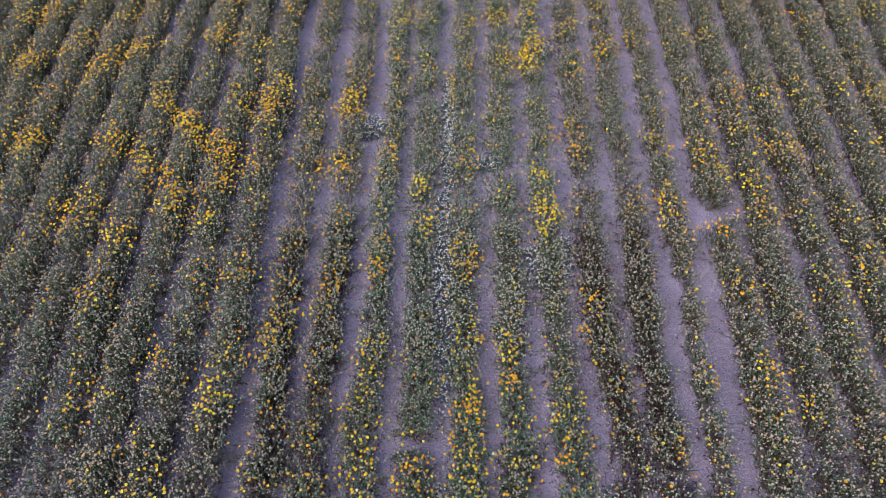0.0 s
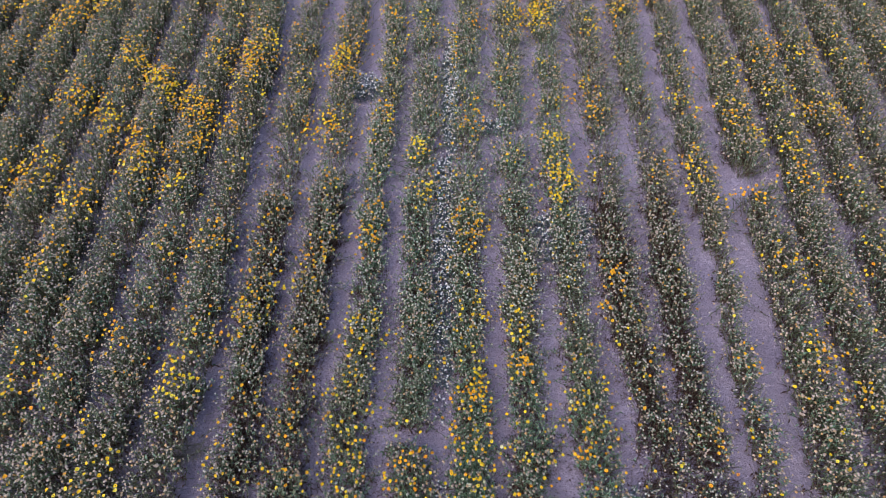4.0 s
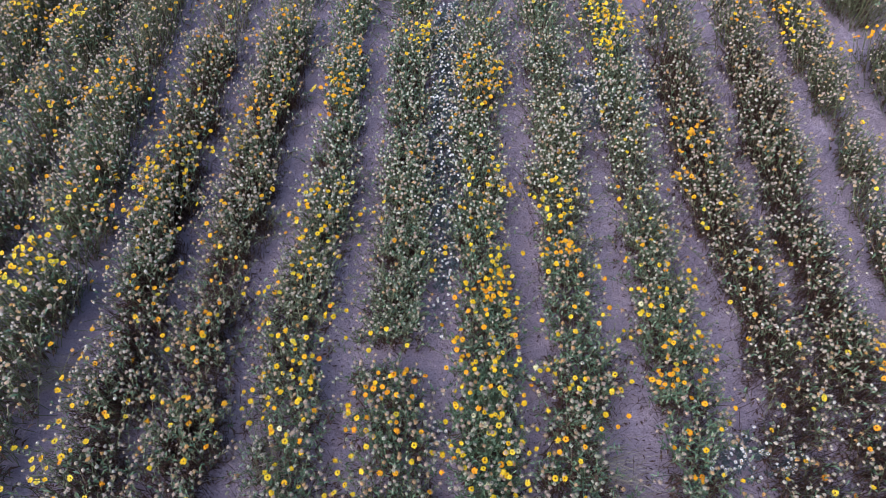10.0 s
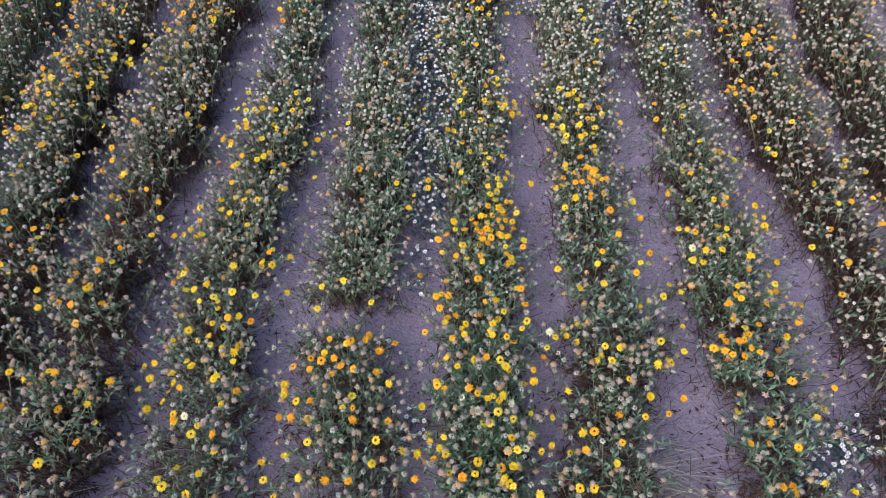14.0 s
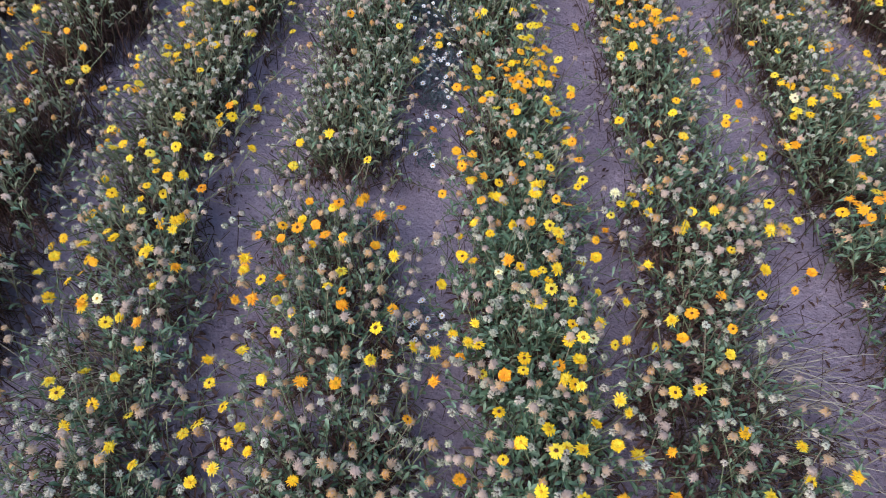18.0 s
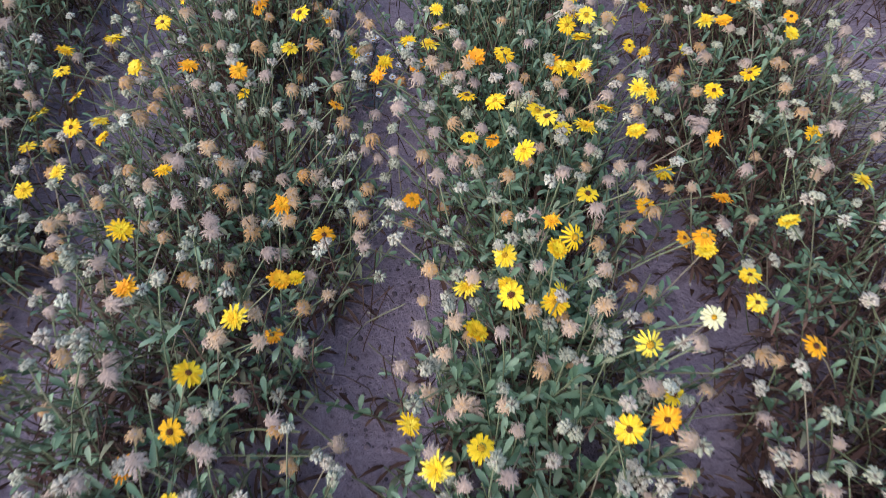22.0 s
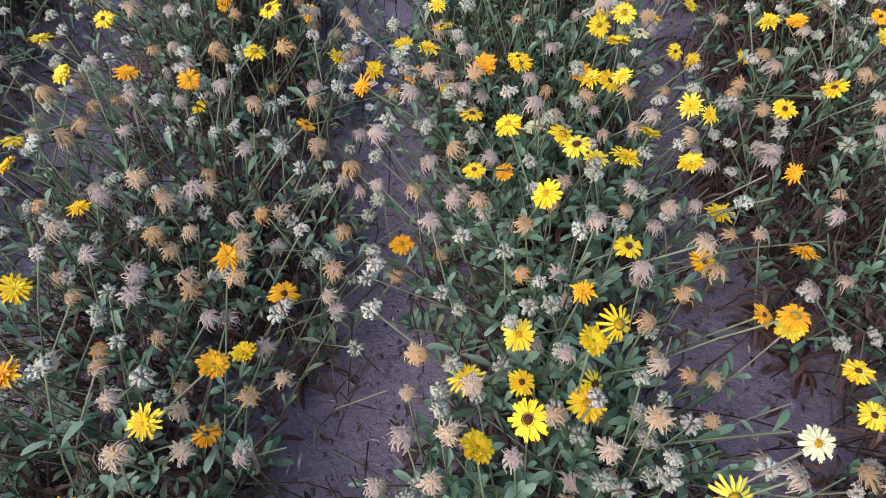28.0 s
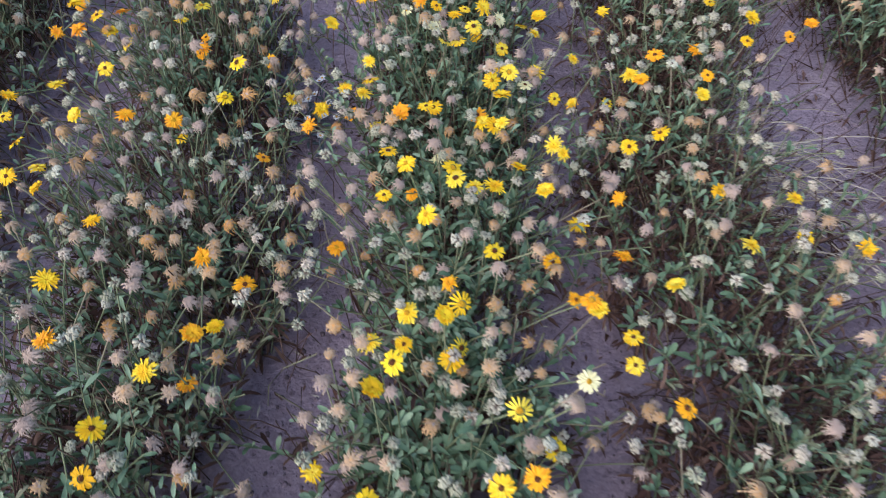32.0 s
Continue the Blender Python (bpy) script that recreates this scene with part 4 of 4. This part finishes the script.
def near_plants(k):
    plants, who, base, tip, kind, r = plan_row(k)
    normal, size, spin = head_normals(base, tip, r, 0.32), head_sizes(kind, r), r.uniform(0, 6.28, len(tip))
    for p in np.where(plants[:, 1] < NEAR_Y[k])[0]:
        own = np.where(who == p)[0]
        if not len(own):
            continue
        at = np.array([plants[p, 0], plants[p, 1], float(ground_height(plants[p, 0], plants[p, 1]))])
        plant = tagged(new("marigold_plant"), plant_words(kind[own]), "marigold", "pot marigolds in the rows")
        plant.location = at
        b, t = base[own] - at, tip[own] - at
        line = stem_lines(b, t, r, 6)
        rad = np.full((len(own), 6), 0.0015) * np.array([1.6, 1.3, 1.1, 1.0, 0.95, 1.1])
        leaf_b, leaf_w, leaf_l, rel = leaves_on(line, r, 18 if k == 0 else 19 if k > 0 else 12, 0.06, 0.05, 0.76, (0.5, 2.4))
        dry = rel + r.normal(0, 0.1, len(rel)) < (0.28 if k == 0 else 0.55 if k > 0 else 0.4)
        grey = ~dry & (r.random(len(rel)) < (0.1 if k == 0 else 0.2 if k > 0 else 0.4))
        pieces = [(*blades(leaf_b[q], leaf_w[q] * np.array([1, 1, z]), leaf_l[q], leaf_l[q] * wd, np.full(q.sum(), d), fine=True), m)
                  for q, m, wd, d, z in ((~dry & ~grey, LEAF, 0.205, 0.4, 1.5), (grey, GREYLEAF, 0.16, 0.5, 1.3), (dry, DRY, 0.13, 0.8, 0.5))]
        part("foliage", mesh_from("foliage", pieces), plant, kind="stuff")
        dead = int(len(own) * (2.4 if k > 0 else 0.8))
        db = np.array([0, 0, 0.0]) + np.stack([r.normal(0, 0.14, dead), r.normal(0, 0.09, dead), np.zeros(dead)], 1)
        dt = db + np.stack([r.normal(0, 0.05, dead), r.normal(0, 0.05, dead), r.uniform(0.1, 0.3, dead)], 1)
        shoots = int(len(own) * 0.6)
        sb = np.stack([r.normal(0, 0.1, shoots), r.normal(0, 0.08, shoots), np.zeros(shoots)], 1)
        st = sb * np.array([1.5, 1.3, 0]) + np.stack([r.normal(0, 0.04, shoots), r.normal(0, 0.04, shoots), r.uniform(0.14, 0.3, shoots)], 1)
        runs = 22 if k == 0 else 14 if k > 0 else 8
        rb = np.stack([r.normal(0, 0.08, runs), r.normal(0, 0.06, runs), np.full(runs, 0.03)], 1)
        turn = r.uniform(0, 6.28, runs)
        rt = rb + np.stack([np.cos(turn) * r.uniform(0.12, 0.29, runs), np.sin(turn) * r.uniform(0.05, 0.2, runs), r.uniform(0.05, 0.24, runs)], 1)
        runners = stem_lines(rb, rt, r, 5)
        rleaf_b, rleaf_w, rleaf_l, _ = leaves_on(runners, r, 8, 0.06, 0.2, 1.0, (0.2, 1.4))
        part("side_growth", mesh_from("side_growth", [(*tubes(stem_lines(sb, st, r, 4), np.full((shoots, 4), 0.0015), 3), STEM), (*tubes(runners, np.full((runs, 5), 0.0018), 3), STEM), (*blades(rleaf_b, rleaf_w, rleaf_l, rleaf_l * 0.21, np.full(len(rleaf_l), 0.4), fine=True), LEAF)]), plant, None, "leafy sprawling side shoots", "stuff")
        part("dry_growth", mesh_from("dry_growth", [(*tubes(stem_lines(db, dt, r, 4), np.full((dead, 4), 0.0014), 3), DRY)]), plant, None, "brittle red-brown stalks", "stuff")
        for i in range(min(11 if k == 0 else 4, len(own))):
            q = int(r.integers(len(own)))
            s = int(r.integers(1, 3))
            m = Matrix.Translation(line[q, s]) @ Matrix.Rotation(r.uniform(0, 6.28), 4, "Z") @ Matrix.Scale(r.uniform(0.05, 0.085), 4)
            part("leaf", LEAF_MESH[int(r.integers(4))], plant, m)
        for q, o in enumerate(own):
            part("stem", mesh_from("stem", [(*tubes(line[q:q + 1], rad[q:q + 1], 5), STEM)]), plant)
            m = frame_on(t[q], normal[o], size[o], spin[o])
            if kind[o] in "yocv":
                pool = BLOOM_MESH[kind[o]]
                form, tint = int(r.integers(len(pool))), int(r.integers(3))
                head = part("flower_head", pool[form], plant, m, HEAD_LABEL[kind[o]])
                part("disc", DISC_MESH[1 if form > 3 else tint], head, None, "golden central disc" if form > 3 or tint == 1 else "dark central disc")
            elif kind[o] == "w":
                part("withered_head", RAG_MESH[int(r.integers(5))], plant, m, HEAD_LABEL["w"])
            else:
                part("seed_head", CURL_MESH[int(r.integers(5))], plant, m)


for k in NEAR_Y:
    near_plants(k)


# ---- low white daisies between the rows ----
def daisy_patch(x, y, rx, ry):
    r = np.random.default_rng(int(abs(x) * 1000 + abs(y) * 77))
    loose = y < 2.6 and x < 1
    n = 14 if loose else int(np.clip((1700 if y < 5 else 3200) * rx * ry, 30, 380))
    rx *= 1.3
    a, q = r.uniform(0, 6.28, n), np.sqrt(r.random(n))
    px, py = x + np.cos(a) * q * rx, y + np.sin(a) * q * ry
    patch = tagged(new("daisy_patch"), "patch of small white daisies on low bluish leaves", "daisies", "white daisies between rows", "stuff")
    patch.location = (x, y, float(ground_height(x, y)))
    at = np.array(patch.location)
    base = np.stack([px, py, ground_height(px, py)], 1) - at
    tip = base + np.stack([r.normal(0, 0.015, n), r.normal(0, 0.015, n), r.uniform(0.06, 0.13, n) * (1.0 if y < 2.5 else 1.7)], 1)
    line = stem_lines(base, tip, r, 3)
    part("stems", mesh_from("stems", [(*tubes(line, np.full((n, 3), 0.0012), 3), LOWLEAF)]), patch, kind="stuff")
    b, w, l, rel = leaves_on(line, r, 6 if loose else 14, 0.042, 0.0, 0.8)
    part("foliage", mesh_from("foliage", [(*blades(b, w, l, l * 0.22, np.full(len(l), 0.3)), LOWLEAF)]), patch, kind="stuff")
    few = n if y < 2.6 else int(n * (0.45 if y < 3.8 else 0.8))
    tip, n = tip[:few], few
    normal, size, spin = np.array([0, -0.1, 1.0]) + r.normal(0, 0.25, (n, 3)) * np.array([1, 1, 0]), r.uniform(0.018, 0.028, n), r.uniform(0, 6, n)
    part("flower_heads", mesh_from("flower_heads", [(*stamp(FAR_BLOOM[3], tip, normal, size, spin), WHITE), (*stamp(dome(0.16, 0.1, -0.02, 6, 1), tip, normal, size, spin), EYE_GOLD)]), patch, kind="stuff")


for spec in DAISY_PATCHES:
    daisy_patch(*spec)


# ---- fallen dry stalks ----
def dry_stalks(x, y, turn, count, seed, reach=0.42):
    r = np.random.default_rng(seed)
    heap = tagged(new("dry_stalks"), "fallen tangle of thin dry pale stalks on the soil", "dry stalks", kind="stuff")
    heap.location = (x, y, float(ground_height(x, y)))
    lines = []
    for _ in range(count):
        a = radians(turn) + r.normal(0, 0.35)
        way, l = np.array([np.cos(a), np.sin(a), 0]), reach * r.uniform(0.6, 1.2)
        start = np.array([r.normal(0, 0.05), r.normal(0, 0.07), 0.01])
        bend = np.array([-way[1], way[0], 0]) * r.normal(0, 0.08)
        rise = r.uniform(0.02, 0.14)
        lines.append([start + way * l * s + bend * s * s + np.array([0, 0, rise * np.sin(s * 2.6)]) for s in np.linspace(0, 1, 6)])
    lines = np.array(lines)
    part("stalks", mesh_from("stalks", [(*tubes(lines, np.full(lines.shape[:2], 0.0016), 3), STRAW)]), heap, kind="stuff")


for n, spec in enumerate(STALKS):
    dry_stalks(*spec, 40 + n)


# ---- crumbs of soil and litter on the paths ----
def litter():
    r = np.random.default_rng(21)
    n = 4400
    x, y = r.uniform(-2.2, 2.4, n), 0.1 + 5.0 * r.random(n) ** 1.9
    x[:1400], y[:1400] = np.where(r.random(1400) < 0.6, r.normal(-0.14, 0.12, 1400), r.normal(0.47, 0.12, 1400)), r.uniform(-0.2, 1.5, 1400)
    z = ground_height(x, y)
    lump = [dome(0.5, 0.4, 0, 6, 2, 0.35, s) for s in (1, 2, 3)]
    size = 0.004 + 0.012 * r.random(n) ** 4
    pieces = [(*stamp(lump[q], np.stack([x, y, z], 1)[q::3], np.tile([0, 0, 1.0], (len(x[q::3]), 1)), size[q::3], r.uniform(0, 6, len(x[q::3]))), CLOD) for q in range(3)]
    tagged(new("soil_clods", mesh_from("soil_clods", pieces)), "scattered small dark clods and crumbs of soil", "soil clods", kind="stuff")
    n = 4200
    x, y = r.uniform(-2.0, 2.2, n), 0.1 + 4.5 * r.random(n) ** 1.8
    base = np.stack([x, y, ground_height(x, y) + 0.004], 1)
    a = r.uniform(0, 6.28, n)
    l = r.uniform(0.008, 0.035, n)
    way = np.stack([np.cos(a), np.sin(a), r.uniform(0, 0.25, n)], 1)
    half = n // 2
    pieces = [(*blades(base[:half], way[:half], l[:half], l[:half] * 0.3, np.full(half, 0.2)), DRY),
              (*blades(base[half:], way[half:], l[half:], l[half:] * 0.16, np.full(n - half, 0.1)), STRAW)]
    tagged(new("plant_litter", mesh_from("plant_litter", pieces)), "dry fallen petals, leaves and straw bits on soil", "litter", kind="stuff")


def dead_leaves():
    """Shed leaves, withered brown, lying along the foot of the rows."""
    r = np.random.default_rng(33)
    xs, ys = [], []
    for k in range(-4, 5):
        n = 520
        y = -0.3 + 4.6 * r.random(n) ** 1.3
        xs.append(row_x(k, y) + np.where(r.random(n) < 0.6, 1, -1) * (row_width(k, y) * r.uniform(0.55, 1.12, n)))
        ys.append(y)
    x, y = np.concatenate(xs), np.concatenate(ys)
    keep = ~bare(x, y) & ~((np.abs(x + 0.15) < 0.3) & (y < 2.5))
    x, y = x[keep], y[keep]
    n = len(x)
    a, l = r.uniform(0, 6.28, n), r.uniform(0.02, 0.055, n)
    base = np.stack([x, y, ground_height(x, y) + r.uniform(0.004, 0.02, n)], 1)
    way = np.stack([np.cos(a), np.sin(a), r.uniform(0.0, 0.5, n)], 1)
    tagged(new("dead_leaves", mesh_from("dead_leaves", [(*blades(base, way, l, l * r.uniform(0.14, 0.3, n), r.uniform(0.1, 0.5, n)), DRY)])), "shed brown leaves lying along the foot of the rows", "dead leaves", kind="stuff")


litter()
dead_leaves()
